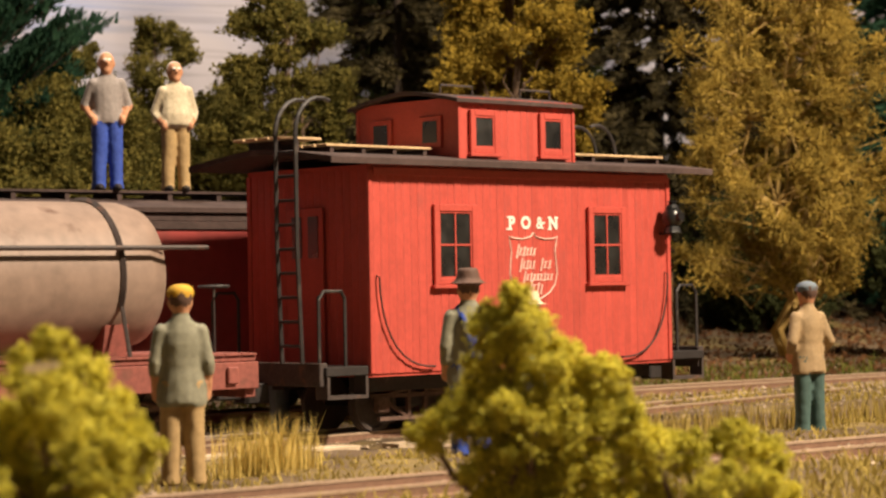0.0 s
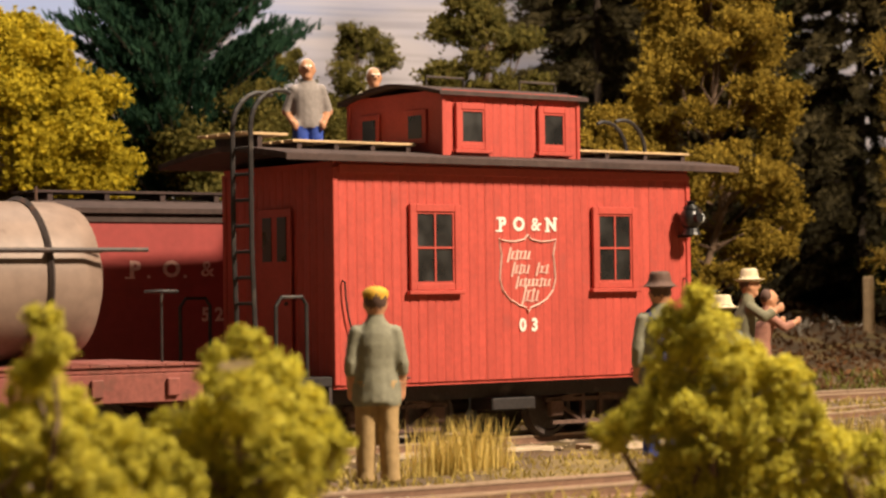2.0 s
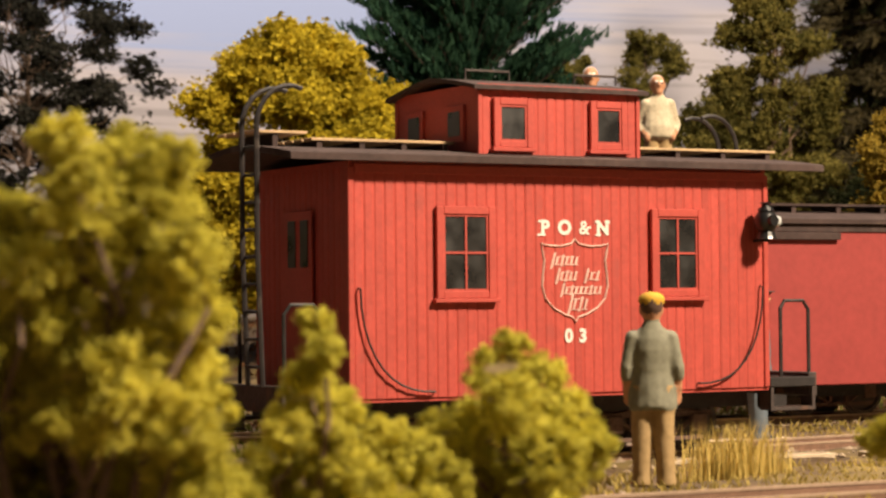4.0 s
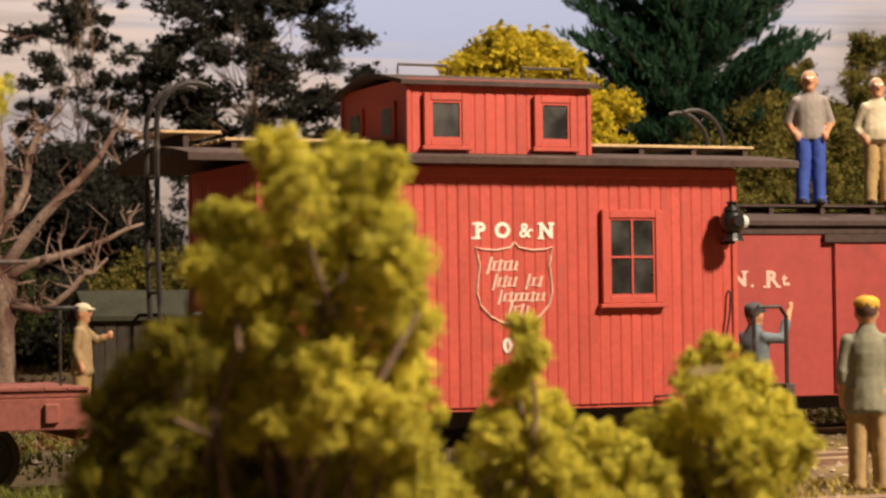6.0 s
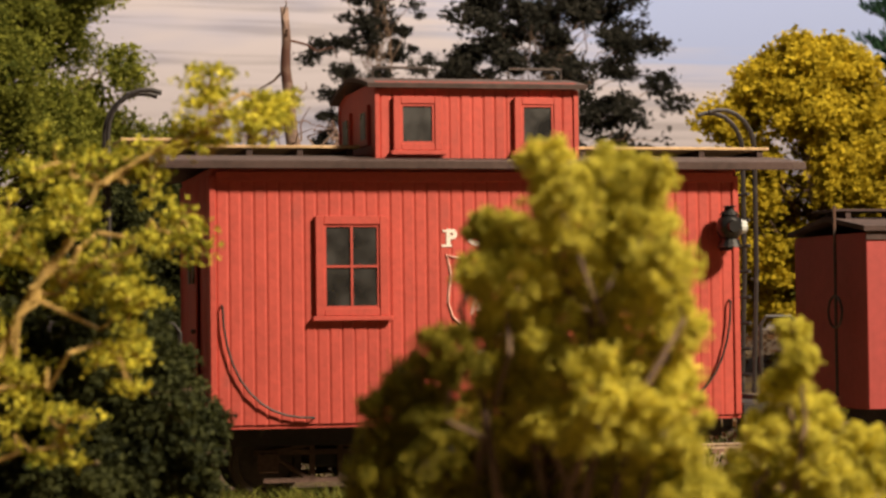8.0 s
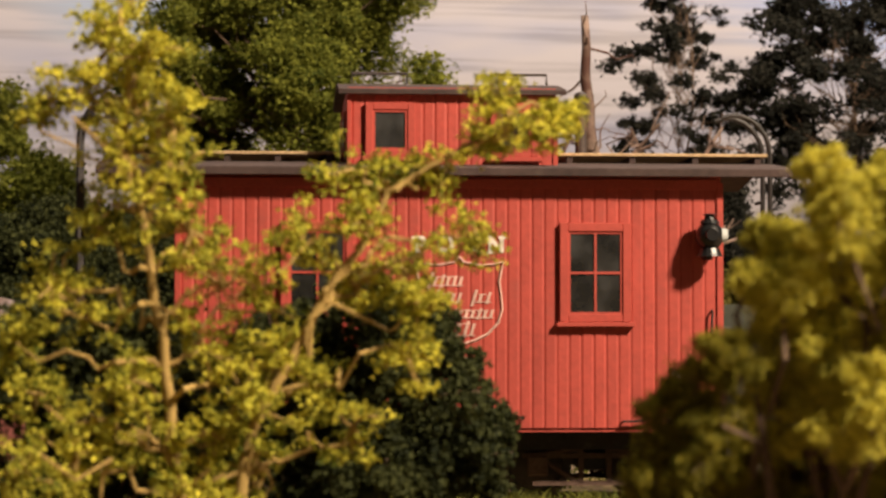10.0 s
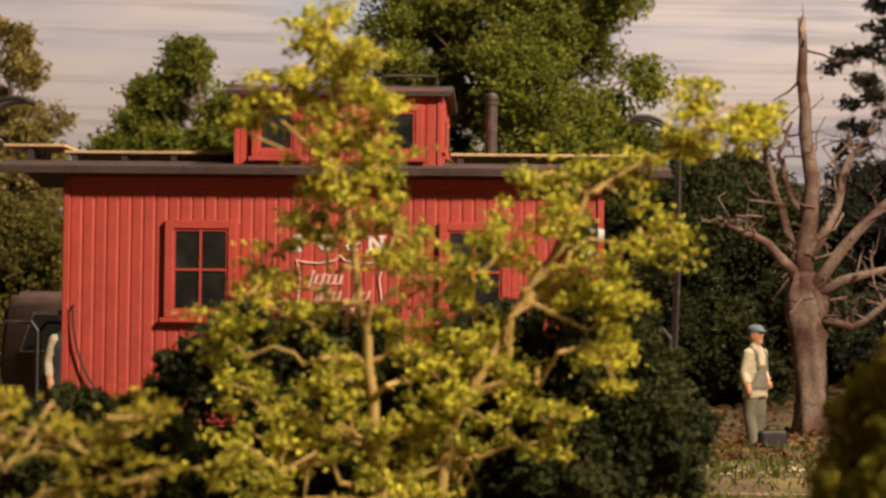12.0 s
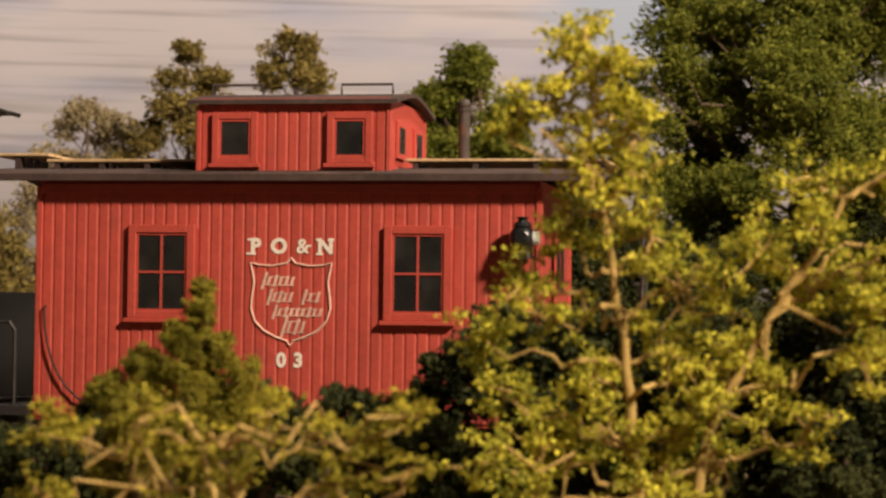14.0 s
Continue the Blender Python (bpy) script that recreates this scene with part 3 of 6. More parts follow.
def build_caboose(wheels):
    rng = random.Random(11)
    e = empty("caboose", 0, 0, 0, label="red wooden caboose with cupola, white lettering and black underframe", category="caboose")
    z0, z1 = ZB, ZB + HB
    body = part("body", Shape().box(0.03, LB - 0.03, 0.0, WB, z0, z1 + 0.12).box(-0.02, LB + 0.02, 0.03, WB - 0.03, z0 - 0.08, z0 - 0.005), TRIM, e)
    wins = [(2.03, 3.46), (7.46, 8.87)]
    skip = [(a + 0.10, b - 0.10, z0 + 2.10, z0 + 3.92) for a, b in wins]
    boards(body, 0.12, LB - 0.12, 0.0, z0, z1, 0.245, rng, skip)
    for x in (0.0, LB - 0.12):
        for ya, yb in ((-0.05, 0.11), (WB - 0.11, WB + 0.04)):
            part("corner_post", Shape().box(x - 0.012 if x == 0 else x, x + 0.12 if x == 0 else x + 0.132, ya, yb, z0, z1, 0.015), TRIM, body)
    boards(body, 0.11, WB - 0.11, 0.03, z0, z1, 0.27, rng, axis="y", depth=0.017)
    part("belt_rail", Shape().box(0.12, LB - 0.12, -0.10, -0.055, z1 - 0.14, z1 + 0.06, 0.01), TRIM, body)
    for a, b in wins:
        window_unit(body, a, b, z0 + 2.06, z0 + 4.0, -0.05, 4)
    for x, sg in ((-0.032, -1), (LB + 0.032, 1)):
        d = part("end_door", Shape().box(min(x, x + sg * 0.04), max(x, x + sg * 0.04), 1.55, 2.9, z0 + 0.1, z0 + 3.95, 0.01), TRIM, body)
        for y in (1.72, 2.32):
            part("pane", Shape().box(min(x + sg * 0.042, x + sg * 0.06), max(x + sg * 0.042, x + sg * 0.06), y, y + 0.36, z0 + 2.75, z0 + 3.75), GLASS, d)
        part("door_knob", Shape().ball((x + sg * 0.08, 1.7, z0 + 1.8), 0.05, 0.05, 0.05, 8, 6), IRON, d)
    # roof, cupola
    part("roof", arch_roof(-1.5, 12.0, -0.42, WB + 0.42, z1 + 0.25, 0.28, 0.13), ROOF, e, "dark brown weathered board roof")
    part("fascia", Shape().box(-1.5, 12.0, -0.46, -0.425, z1 + 0.09, z1 + 0.24, 0.008), ROOF, e)
    c0, c1, cy0, cy1 = 3.32, 7.48, 0.38, 4.10
    cz0, cz1 = z1 + 0.30, ZB + 6.52
    cup = part("cupola", Shape().box(c0 + 0.03, c1 - 0.03, cy0, cy1, cz0, cz1 + 0.15), TRIM, e)
    cw = [(3.68, 4.66), (6.14, 7.10)]
    boards(cup, c0 + 0.1, c1 - 0.1, cy0, cz0, cz1, 0.235, rng, [(a + 0.08, b - 0.08, ZB + 5.34, ZB + 6.3) for a, b in cw], 0.017)
    for x in (c0, c1 - 0.1):
        for ya, yb in ((cy0 - 0.05, cy0 + 0.09), (cy1 - 0.09, cy1 + 0.03)):
            part("corner_post", Shape().box(x, x + 0.1, ya, yb, cz0, cz1, 0.012), TRIM, cup)
    for x, d in ((c0 + 0.03, -0.03), (c1 - 0.03, 0.03)):
        for y in (cy0 + 0.55, cy1 - 1.35):
            s = Shape().box(min(x, x + d * 2.2), max(x, x + d * 2.2), y, y + 0.8, ZB + 5.45, ZB + 6.25, 0.01)
            w = part("window", s, TRIM, cup)
            part("pane", Shape().box(min(x + d * 2.3, x + d * 2.6), max(x + d * 2.3, x + d * 2.6), y + 0.14, y + 0.66, ZB + 5.58, ZB + 6.12), GLASS, w)
    for a, b in cw:
        window_unit(cup, a, b, ZB + 5.30, ZB + 6.37, cy0 - 0.05, 1, 0.06, 0.15, 0.07)
    part("cupola_roof", arch_roof(c0 - 0.16, c1 + 0.16, cy0 - 0.18, cy1 + 0.18, cz1 + 0.10, 0.30, 0.09), ROOF, e)
    for a, b in ((3.45, 4.55), (6.25, 7.35)):
        s = Shape().tube([(a, 1.1, cz1 + 0.30), (a, 1.1, cz1 + 0.50), (b, 1.1, cz1 + 0.50), (b, 1.1, cz1 + 0.30)], 0.03, seg=5)
        part("roof_grab", s, IRON, e)
    # running boards
    for a, b in ((7.62, 11.85), (-0.25, 3.18)):
        w = part("running_board", Shape().box(a, b, 1.15, 1.55, ZB + 5.40, ZB + 5.46, 0.01), TANWOOD, e, "bare tan wooden roof walk")
        for y in (1.62, 2.09, 2.56, 3.03):
            part("plank", Shape().box(a, b, y, y + 0.40, ZB + 5.40, ZB + 5.46, 0.01), TANWOOD, w)
        for k in range(4):
            x = a + 0.15 + (b - a - 0.4) * k / 3
            part("saddle", Shape().box(x, x + 0.12, 1.2, 3.3, ZB + 5.12, ZB + 5.398), ROOF, w)
    a = -1.55
    w = part("end_walk", Shape().box(a, a + 1.28, 1.3, 1.7, ZB + 5.54, ZB + 5.60, 0.01), TANWOOD, e, "bare tan wooden roof end walk")
    for y in (1.76, 2.22, 2.68):
        part("plank", Shape().box(a, a + 1.28, y, y + 0.40, ZB + 5.54, ZB + 5.60, 0.01), TANWOOD, w)
    part("saddle", Shape().box(a + 0.5, a + 0.62, 1.35, 3.1, ZB + 5.2, ZB + 5.538), ROOF, w)
    # ladders with bent-over tops
    for u, ya, sg in ((-1.78, 0.35, 1), (12.28, WB - 0.35, -1)):
        lad = None
        for dy in (0.0, 0.72 * sg):
            x = u
            d = 1 if u < 5 else -1
            top = [(x, ya + dy, ZB + 0.3), (x - 0.1 * d, ya + dy, ZB + 3.0), (x - 0.1 * d, ya + dy, ZB + 5.6)]
            top += [(x - 0.1 * d + d * (0.75 - 0.75 * math.cos(q)), ya + dy, ZB + 5.6 + 0.85 * math.sin(q)) for q in (0.25, 0.5, 0.8, 1.1, 1.4, 1.7, 1.95)]
            s = Shape().tube(top, 0.055, seg=6)
            if lad is None:
                lad = part("ladder", s, BLACK, e, "thin black iron end ladder with curved top")
            else:
                part("stile", s, BLACK, lad)
        for k in range(9):
            z = ZB + 0.7 + k * 0.56
            part("rung", Shape().tube([(u - 0.05, ya, z), (u - 0.05, ya + 0.72 * sg, z)], 0.04, seg=5), BLACK, lad)
    # platforms, steps, handrails
    for a, b in ((-1.35, -0.05), (LB + 0.05, LB + 1.35)):
        p = part("platform", Shape().box(a, b, 0.0, WB, z0 - 0.02, z0 + 0.20, 0.02), BLACK, e, "black end platform with steps")
        for y in (0.0, WB - 0.42):
            part("step_side", Shape().box(a + 0.02, a + 0.1, y, y + 0.42, z0 - 0.55, z0 - 0.03), IRON, p)
            part("step_side", Shape().box(b - 0.1, b - 0.02, y, y + 0.42, z0 - 0.55, z0 - 0.03), IRON, p)
            part("step", Shape().box(a + 0.1, b - 0.1, y, y + 0.42, z0 - 0.55, z0 - 0.47), IRON, p)
        o = a if a < 0 else b
        part("end_beam", Shape().box(o - 0.12, o + 0.12, 0.1, WB - 0.1, z0 - 0.25, z0 + 0.30, 0.02), IRON, p)
        d = -1 if a < 0 else 1
        part("coupler", Shape().box(o + 0.12 * d, o + 0.75 * d, WB / 2 - 0.2, WB / 2 + 0.2, z0 - 0.62, z0 - 0.22, 0.04), BLACK, p)
        inner = b if a < 0 else a
        for y in (0.25, WB - 0.25):
            h = [(o, y, z0 + 0.25), (o, y, z0 + 1.75), (o - 0.15 * d, y, z0 + 1.95), (inner + 0.62 * d, y, z0 + 1.95), (inner + 0.5 * d, y, z0 + 1.78), (inner + 0.5 * d, y, z0 + 0.19)]
            part("handrail", Shape().tube(h, 0.045, seg=6), BLACK, p)
    part("stove_pipe", Shape().tube([(8.4, 3.75, ZB + 5.0), (8.4, 3.75, ZB + 6.78)], 0.125, seg=12).tube([(8.4, 3.75, ZB + 6.70), (8.4, 3.75, ZB + 6.76)], 0.15, seg=12).ball((8.4, 3.75, ZB + 6.84), 0.15, 0.15, 0.13, 12, 8), IRON, e, "grey metal stove pipe")
    # curved grab rods
    for x, sg in ((0.22, 1), (LB - 0.22, -1)):
        for dx, dz in ((0.0, 0.0),):
            pts = [(x + sg * (dx + 1.75 * (1 - math.cos(q))), -0.12, z0 + 0.12 + dz + 2.15 * (1 - math.sin(q)) ** 1.2) for q in [1.57 * k / 10 for k in range(11)]]
            pts = [(x + sg * dx, -0.02, pts[0][2] + 0.02)] + pts + [(pts[-1][0] + sg * 0.02, -0.02, pts[-1][2])]
            part("grab_rod", Shape().tube(pts, 0.024, seg=5), BLACK if dx == 0 else IRON, e)
    # marker lamp
    lacquer = mat("black_lamp_lacquer", (0.012, 0.012, 0.013), 0.32, 0.2, 2.0, 0.05, spec=0.6)
    m = part("marker_lamp", Shape().ball((10.36, -0.42, ZB + 3.74), 0.27, 0.27, 0.29, 18, 12), lacquer, e, "black signal lamp with a glass lens", smooth=True)
    part("base", Shape().tube([(10.36, -0.42, ZB + 3.34), (10.36, -0.42, ZB + 3.40), (10.36, -0.42, ZB + 3.50)], 0.25, 0.19, 14), lacquer, m)
    part("cap", Shape().tube([(10.36, -0.42, ZB + 3.98), (10.36, -0.42, ZB + 4.06)], 0.20, 0.15, 14).tube([(10.36, -0.42, ZB + 4.06), (10.36, -0.42, ZB + 4.14)], 0.11, 0.09, 12).tube([(10.36, -0.42, ZB + 4.14), (10.36, -0.42, ZB + 4.17)], 0.15, 0.10, 12), lacquer, m)
    part("lens", Shape().tube([(10.58, -0.42, ZB + 3.75), (10.70, -0.42, ZB + 3.75)], 0.15, 0.13, 12), LENS, m)
    part("lens", Shape().tube([(10.36, -0.64, ZB + 3.75), (10.36, -0.74, ZB + 3.75)], 0.14, 0.12, 12), lacquer, m)
    part("bracket", Shape().box(10.30, 10.42, -0.42, 0.0, ZB + 3.28, ZB + 3.34), BLACK, m)
    # lettering
    yl = -0.03
    for ch, x, st in (("P", 4.74, ((-0.09, -0.145, 0.20), (-0.12, 0.145, 0.10))), ("O", 5.24, ()), ("&", 5.74, ((0.13, 0.02, 0.10),)), ("N", 6.22, ((-0.14, 0.145, 0.12), (-0.12, -0.145, 0.14), (0.12, 0.145, 0.14)))):
        lt = write(ch, 0.42, WHITE, e, (x, yl, ZB + 3.56), bold=0.008 if ch == "&" else 0.02)
        for dx, dz, w in st:
            part("serif", Shape().box(dx - w / 2, dx + w / 2, -0.008, 0.01, dz - 0.022, dz + 0.022), WHITE, lt)
    for ch, x in (("0", 5.32), ("3", 5.68)):
        write(ch, 0.40, WHITE, e, (x, yl, ZB + 1.22), bold=0.018)
    half = [(0.0, 3.33), (0.10, 3.22), (0.40, 3.165), (0.68, 3.18), (0.86, 3.23), (0.82, 3.05), (0.78, 2.85), (0.82, 2.55), (0.84, 2.30), (0.76, 2.04), (0.56, 1.83), (0.30, 1.70), (0.07, 1.63), (0.0, 1.53)]
    sx = 5.50
    line = [(sx + x, yl, ZB + z) for x, z in half] + [(sx - x, yl, ZB + z) for x, z in half[::-1][1:]]
    part("shield", Shape().tube(line, 0.027, seg=4), FADED, e, "white painted shield emblem")
    for x0, x1, z, h in ((4.86, 5.60, 2.86, 0.20), (4.98, 5.56, 2.53, 0.20), (5.72, 6.16, 2.53, 0.18), (5.10, 6.20, 2.22, 0.17), (5.28, 5.84, 1.92, 0.26)):
        n = max(3, int((x1 - x0) / 0.115))
        for k in range(n):
            a = x0 + (x1 - x0) * k / n
            hh = h * (1.75 if k == 0 else (1.0, 0.85, 1.25, 0.9)[k % 4])
            s = Shape().prism([(a, ZB + z - hh / 2), (a + 0.06, ZB + z - hh / 2), (a + 0.06 + hh * 0.3, ZB + z + hh / 2), (a + hh * 0.3, ZB + z + hh / 2)], "y", yl - 0.004, yl + 0.006)
            part("emblem_stroke", s, FADED, e)
        part("emblem_stroke", Shape().box(x0 + 0.1, x1 - 0.03, yl - 0.003, yl + 0.006, ZB + z - h / 2, ZB + z - h / 2 + 0.022), FADED, e)
        part("emblem_stroke", Shape().box(x0 + 0.16, x1 - 0.12, yl - 0.003, yl + 0.006, ZB + z + h / 2 - 0.03, ZB + z + h / 2 - 0.01), FADED, e)
    # underframe
    under = part("underframe", Shape().box(0.2, LB - 0.2, 0.6, 1.0, z0 - 0.45, z0 - 0.09).box(0.2, LB - 0.2, WB - 1.0, WB - 0.6, z0 - 0.45, z0 - 0.09), BLACK, e)
    part("toolbox", Shape().box(4.7, 6.0, 0.35, 1.2, z0 - 0.75, z0 - 0.46, 0.03), BLACK, under)
    part("air_tank", Shape().tube([(4.6, 3.3, z0 - 0.7), (6.1, 3.3, z0 - 0.7)], 0.28, seg=12), BLACK, under)
    for u in (2.4, 8.3):
        truck(e, u, WB / 2 - 0.875, 1.15, wheels)
    return e


def build_tank_car(wheels):
    e = empty("tank_car", 0, 0, 0, label="weathered grey tank on a faded red flat car", category="tank car")
    zd = 2.0
    W = 4.3
    deck = part("deck", Shape().box(-17.5, 0, 0.1, W - 0.1, zd - 0.14, zd, 0.02), FRAMERED, e, "faded pinkish-red flat car deck")
    for k in range(40):
        x = -17.4 + k * 0.435
        part("plank", Shape().box(x, x + 0.41, 0.04, W - 0.04, zd + 0.002, zd + 0.05), FRAMERED, deck)
    for y in (0.0, W - 0.16):
        part("side_sill", Shape().box(-17.5, 0, y, y + 0.16, zd - 0.75, zd - 0.145, 0.02), FRAMERED, deck)
        for k in range(10):
            x = -0.9 - k * 1.75
            yy = y - 0.10 if y == 0 else y + 0.162
            part("stake_pocket", Shape().box(x, x + 0.28, yy, yy + 0.098, zd - 0.62, zd - 0.25, 0.02), FRAMERED, deck)
    for x in (-17.5, -0.25):
        part("end_sill", Shape().box(x - 0.02, x + 0.27, 0.162, W - 0.162, zd - 0.95, zd - 0.145, 0.02), FRAMERED, deck)
    part("coupler", Shape().box(0.25, 0.95, W / 2 - 0.2, W / 2 + 0.2, zd - 1.1, zd - 0.7, 0.04), BLACK, deck)
    r, ax = 1.68, zd + 1.80
    dx = 0.85
    pts = [(-14.9, 0.5), (-14.75, 1.1), (-14.45, 1.5), (-14.1, r)] + [(-14.1 + 1.12 * k, r) for k in range(1, 10)] + [(-3.35, r), (-2.9, 1.55), (-2.65, 1.1), (-2.55, 0.4)]
    s = Shape()
    rings = []
    for x, rad in pts:
        rings.append([s.bm.verts.new((x, W / 2 + rad * math.cos(a), ax + rad * math.sin(a))) for a in (2 * math.pi * k / 40 for k in range(40))])
    for p, q in zip(rings, rings[1:]):
        for k in range(40):
            s.bm.faces.new((p[k], p[(k + 1) % 40], q[(k + 1) % 40], q[k]))
    s.bm.faces.new(rings[0])
    s.bm.faces.new(rings[-1])
    tank = part("tank", s, TANKMAT, e, "weathered grey-brown riveted tank with rust", at=(dx, 0, 0), smooth=True)
    for x in (-13.3, -8.7, -4.1):
        pts = [(x, W / 2 + (r + 0.03) * math.cos(a), ax + (r + 0.03) * math.sin(a)) for a in (math.pi * (k / 24) for k in range(-3, 28))]
        part("strap", Shape().tube(pts, 0.075, seg=4), IRON, tank, "dark iron hold-down strap")
        for sy in (-1, 1):
            y = W / 2 + sy * (r + 0.03)
            part("strap_rod", Shape().tube([(x, y - sy * 0.12, ax - 0.6), (x, W / 2 + sy * 1.98, zd - 0.3)], 0.05, seg=5), IRON, tank)
        part("saddle", Shape().prism([(0.9, zd + 0.05), (W - 0.9, zd + 0.05), (W - 0.75, zd + 0.75), (W / 2, zd + 0.28), (0.75, zd + 0.75)], "x", x - 0.3, x + 0.3), FRAMERED, tank)
    part("seam", Shape().tube([(-14.2, W / 2 - r * 0.94, ax + r * 0.35), (-2.9, W / 2 - r * 0.94, ax + r * 0.35)], 0.03, seg=4), TANKMAT, tank)
    part("handrail", Shape().tube([(-15.0, W / 2 - r - 0.18, ax + 0.62), (-2.0, W / 2 - r - 0.18, ax + 0.62)], 0.055, seg=6), IRON, tank)
    for x in (-13.3, -8.7, -4.1):
        part("rail_post", Shape().box(x - 0.07, x + 0.07, W / 2 - r - 0.2, W / 2 - r * 0.9, ax + 0.56, ax + 0.66), IRON, tank)
    part("dome", Shape().tube([(-8.7, W / 2, ax + r - 0.1), (-8.7, W / 2, ax + r + 0.75), (-8.7, W / 2, ax + r + 0.95)], 0.8, 0.6, 18), TANKMAT, tank)
    part("brake_staff", Shape().tube([(-0.35, 1.2, zd), (-0.35, 1.2, zd + 1.55)], 0.028, seg=6), BLACK, e)
    hw = [(-0.35 + 0.34 * math.cos(a), 1.2 + 0.34 * math.sin(a), zd + 1.55) for a in (2 * math.pi * k / 16 for k in range(17))]
    part("brake_wheel", Shape().tube(hw, 0.04, seg=5, cap=False).box(-0.68, -0.02, 1.16, 1.24, zd + 1.53, zd + 1.57).box(-0.39, -0.31, 0.87, 1.53, zd + 1.575, zd + 1.60), BLACK, e)
    for u in (-14.6, -2.9):
        truck(e, u, W / 2 - 0.875, 1.05, wheels)
    return e


def build_boxcar():
    e = empty("boxcar", 24.3, 49.8, 0, label="dark red boxcar with white lettering standing on the siding", category="boxcar")
    L, W, z0, z1 = 17.8, 4.4, 1.2, 5.55
    body = part("body", Shape().box(0, L, 0, W, z0, z1, 0.02), BOXRED, e, "smooth dark red boxcar body")
    part("fascia", Shape().box(-0.02, L + 0.02, -0.05, -0.003, z1 - 0.20, z1 + 0.02, 0.01), ROOF, body)
    part("roof", arch_roof(-0.12, L + 0.12, -0.16, W + 0.16, z1 + 0.14, 0.33, 0.12, 2), ROOF, e, "dark brown low-pitched roof")
    w = part("running_board", Shape().box(-0.2, L + 0.2, 1.55, 1.95, z1 + 0.58, z1 + 0.64), ROOF, e)
    for y in (2.0, 2.45):
        part("plank", Shape().box(-0.2, L + 0.2, y, y + 0.4, z1 + 0.58, z1 + 0.64), ROOF, w)
    for k in range(12):
        x = 0.2 + k * 1.55
        part("saddle", Shape().box(x, x + 0.14, 1.6, 2.8, z1 + 0.36, z1 + 0.578), ROOF, w)
    door = part("sliding_door", Shape().box(7.3, 11.0, -0.09, -0.004, z0 + 0.12, z1 - 0.42, 0.02), BOXRED, body)
    part("door_track", Shape().box(7.0, 14.5, -0.16, -0.004, z1 - 0.42, z1 - 0.21, 0.015), ROOF, door)
    for x in (7.32, 10.85):
        part("door_batten", Shape().box(x, x + 0.12, -0.12, -0.092, z0 + 0.15, z1 - 0.45), BOXRED, door)
    part("brake_staff", Shape().tube([(-0.25, 1.3, z0 + 0.3), (-0.25, 1.3, z1 + 0.7)], 0.04, seg=6), IRON, e)
    hw = [(-0.27, 1.3 + 0.4 * math.cos(a), z0 + 2.4 + 0.4 * math.sin(a)) for a in (2 * math.pi * k / 16 for k in range(17))]
    part("brake_wheel", Shape().tube(hw, 0.035, seg=5, cap=False), IRON, e)
    part("underframe", Shape().box(0.3, L - 0.3, 0.9, W - 0.9, z0 - 0.35, z0 - 0.01), BLACK, e)
    for u in (2.6, L - 2.6):
        truck(e, u, W / 2 - 0.875, 1.05, [])
    for x, sg in ((0, -1), (L, 1)):
        part("coupler", Shape().box(min(x + sg * 0.02, x + sg * 0.8), max(x + sg * 0.02, x + sg * 0.8), W / 2 - 0.2, W / 2 + 0.2, z0 - 0.5, z0 - 0.1, 0.04), BLACK, e)
    stems = {"P": ((-0.12, -0.19, 0.24),), "N": ((-0.17, 0.19, 0.16), (-0.15, -0.19, 0.18), (0.15, 0.19, 0.18)), "R": ((-0.13, -0.19, 0.18), (0.17, -0.19, 0.14))}
    for ch, x in (("P", 1.72), ("O", 2.72), ("&", 3.72), ("N", 4.55), ("R", 5.50)):
        lt = write(ch, 0.53, FADED, e, (x, -0.012, 4.20), bold=0.006 if ch == "&" else 0.02)
        lt.scale[0] = 1.12
        for dx, dz, w in stems.get(ch, ()):
            part("serif", Shape().box(dx - w / 2, dx + w / 2, -0.009, 0.01, dz - 0.022, dz + 0.022), FADED, lt)
        if ch in "PON":
            part("full_stop", Shape().box(0.30, 0.37, -0.009, 0.01, -0.2, -0.13), FADED, lt)
    write("t.", 0.42, FADED, e, (5.92, -0.012, 4.18), bold=0.014)
    for ch, x in (("5", 3.66), ("2", 4.04)):
        write(ch, 0.46, FADED, e, (x, -0.012, 3.08), bold=0.016)
    # trucks stand on the rails of the siding
    for ch in e.children:
        if ch.name.startswith("truck"):
            ch.location.z = 0.32 * S
    return e


# ---- trees and bushes ----
def limb_points(a, b, rng, bend=0.12, n=4):
    a, b = np.array(a, float), np.array(b, float)
    d = np.linalg.norm(b - a)
    pts = [a + (b - a) * k / n for k in range(n + 1)]
    for p in pts[1:-1]:
        p += rng.normal(0, bend * d * 0.5, 3)
    return [tuple(p) for p in pts]


def clump_points(blobs, per, rng, shell=0.55, rough=0.30, squash=0.92):
    """Leaf places on and in uneven clumps (x, y, z, r); more where the clump is large."""
    out = []
    for x, y, z, r in blobs:
        n = max(30, int(per * r * r))
        d = rng.normal(size=(n, 3))
        d /= np.linalg.norm(d, axis=1)[:, None]
        lump = 1 + rough * (np.sin(d[:, 0] * 5 + x * 3) * np.sin(d[:, 1] * 6 + y * 2) + 0.6 * np.sin(d[:, 2] * 9 + z * 4) * np.sin(d[:, 0] * 8 - z))
        k = rng.uniform(shell, 1.0, n) ** 0.7 * lump
        out.append(np.array([x, y, z]) + d * (k * r)[:, None] * np.array([1, 1, squash]))
    return np.concatenate(out)


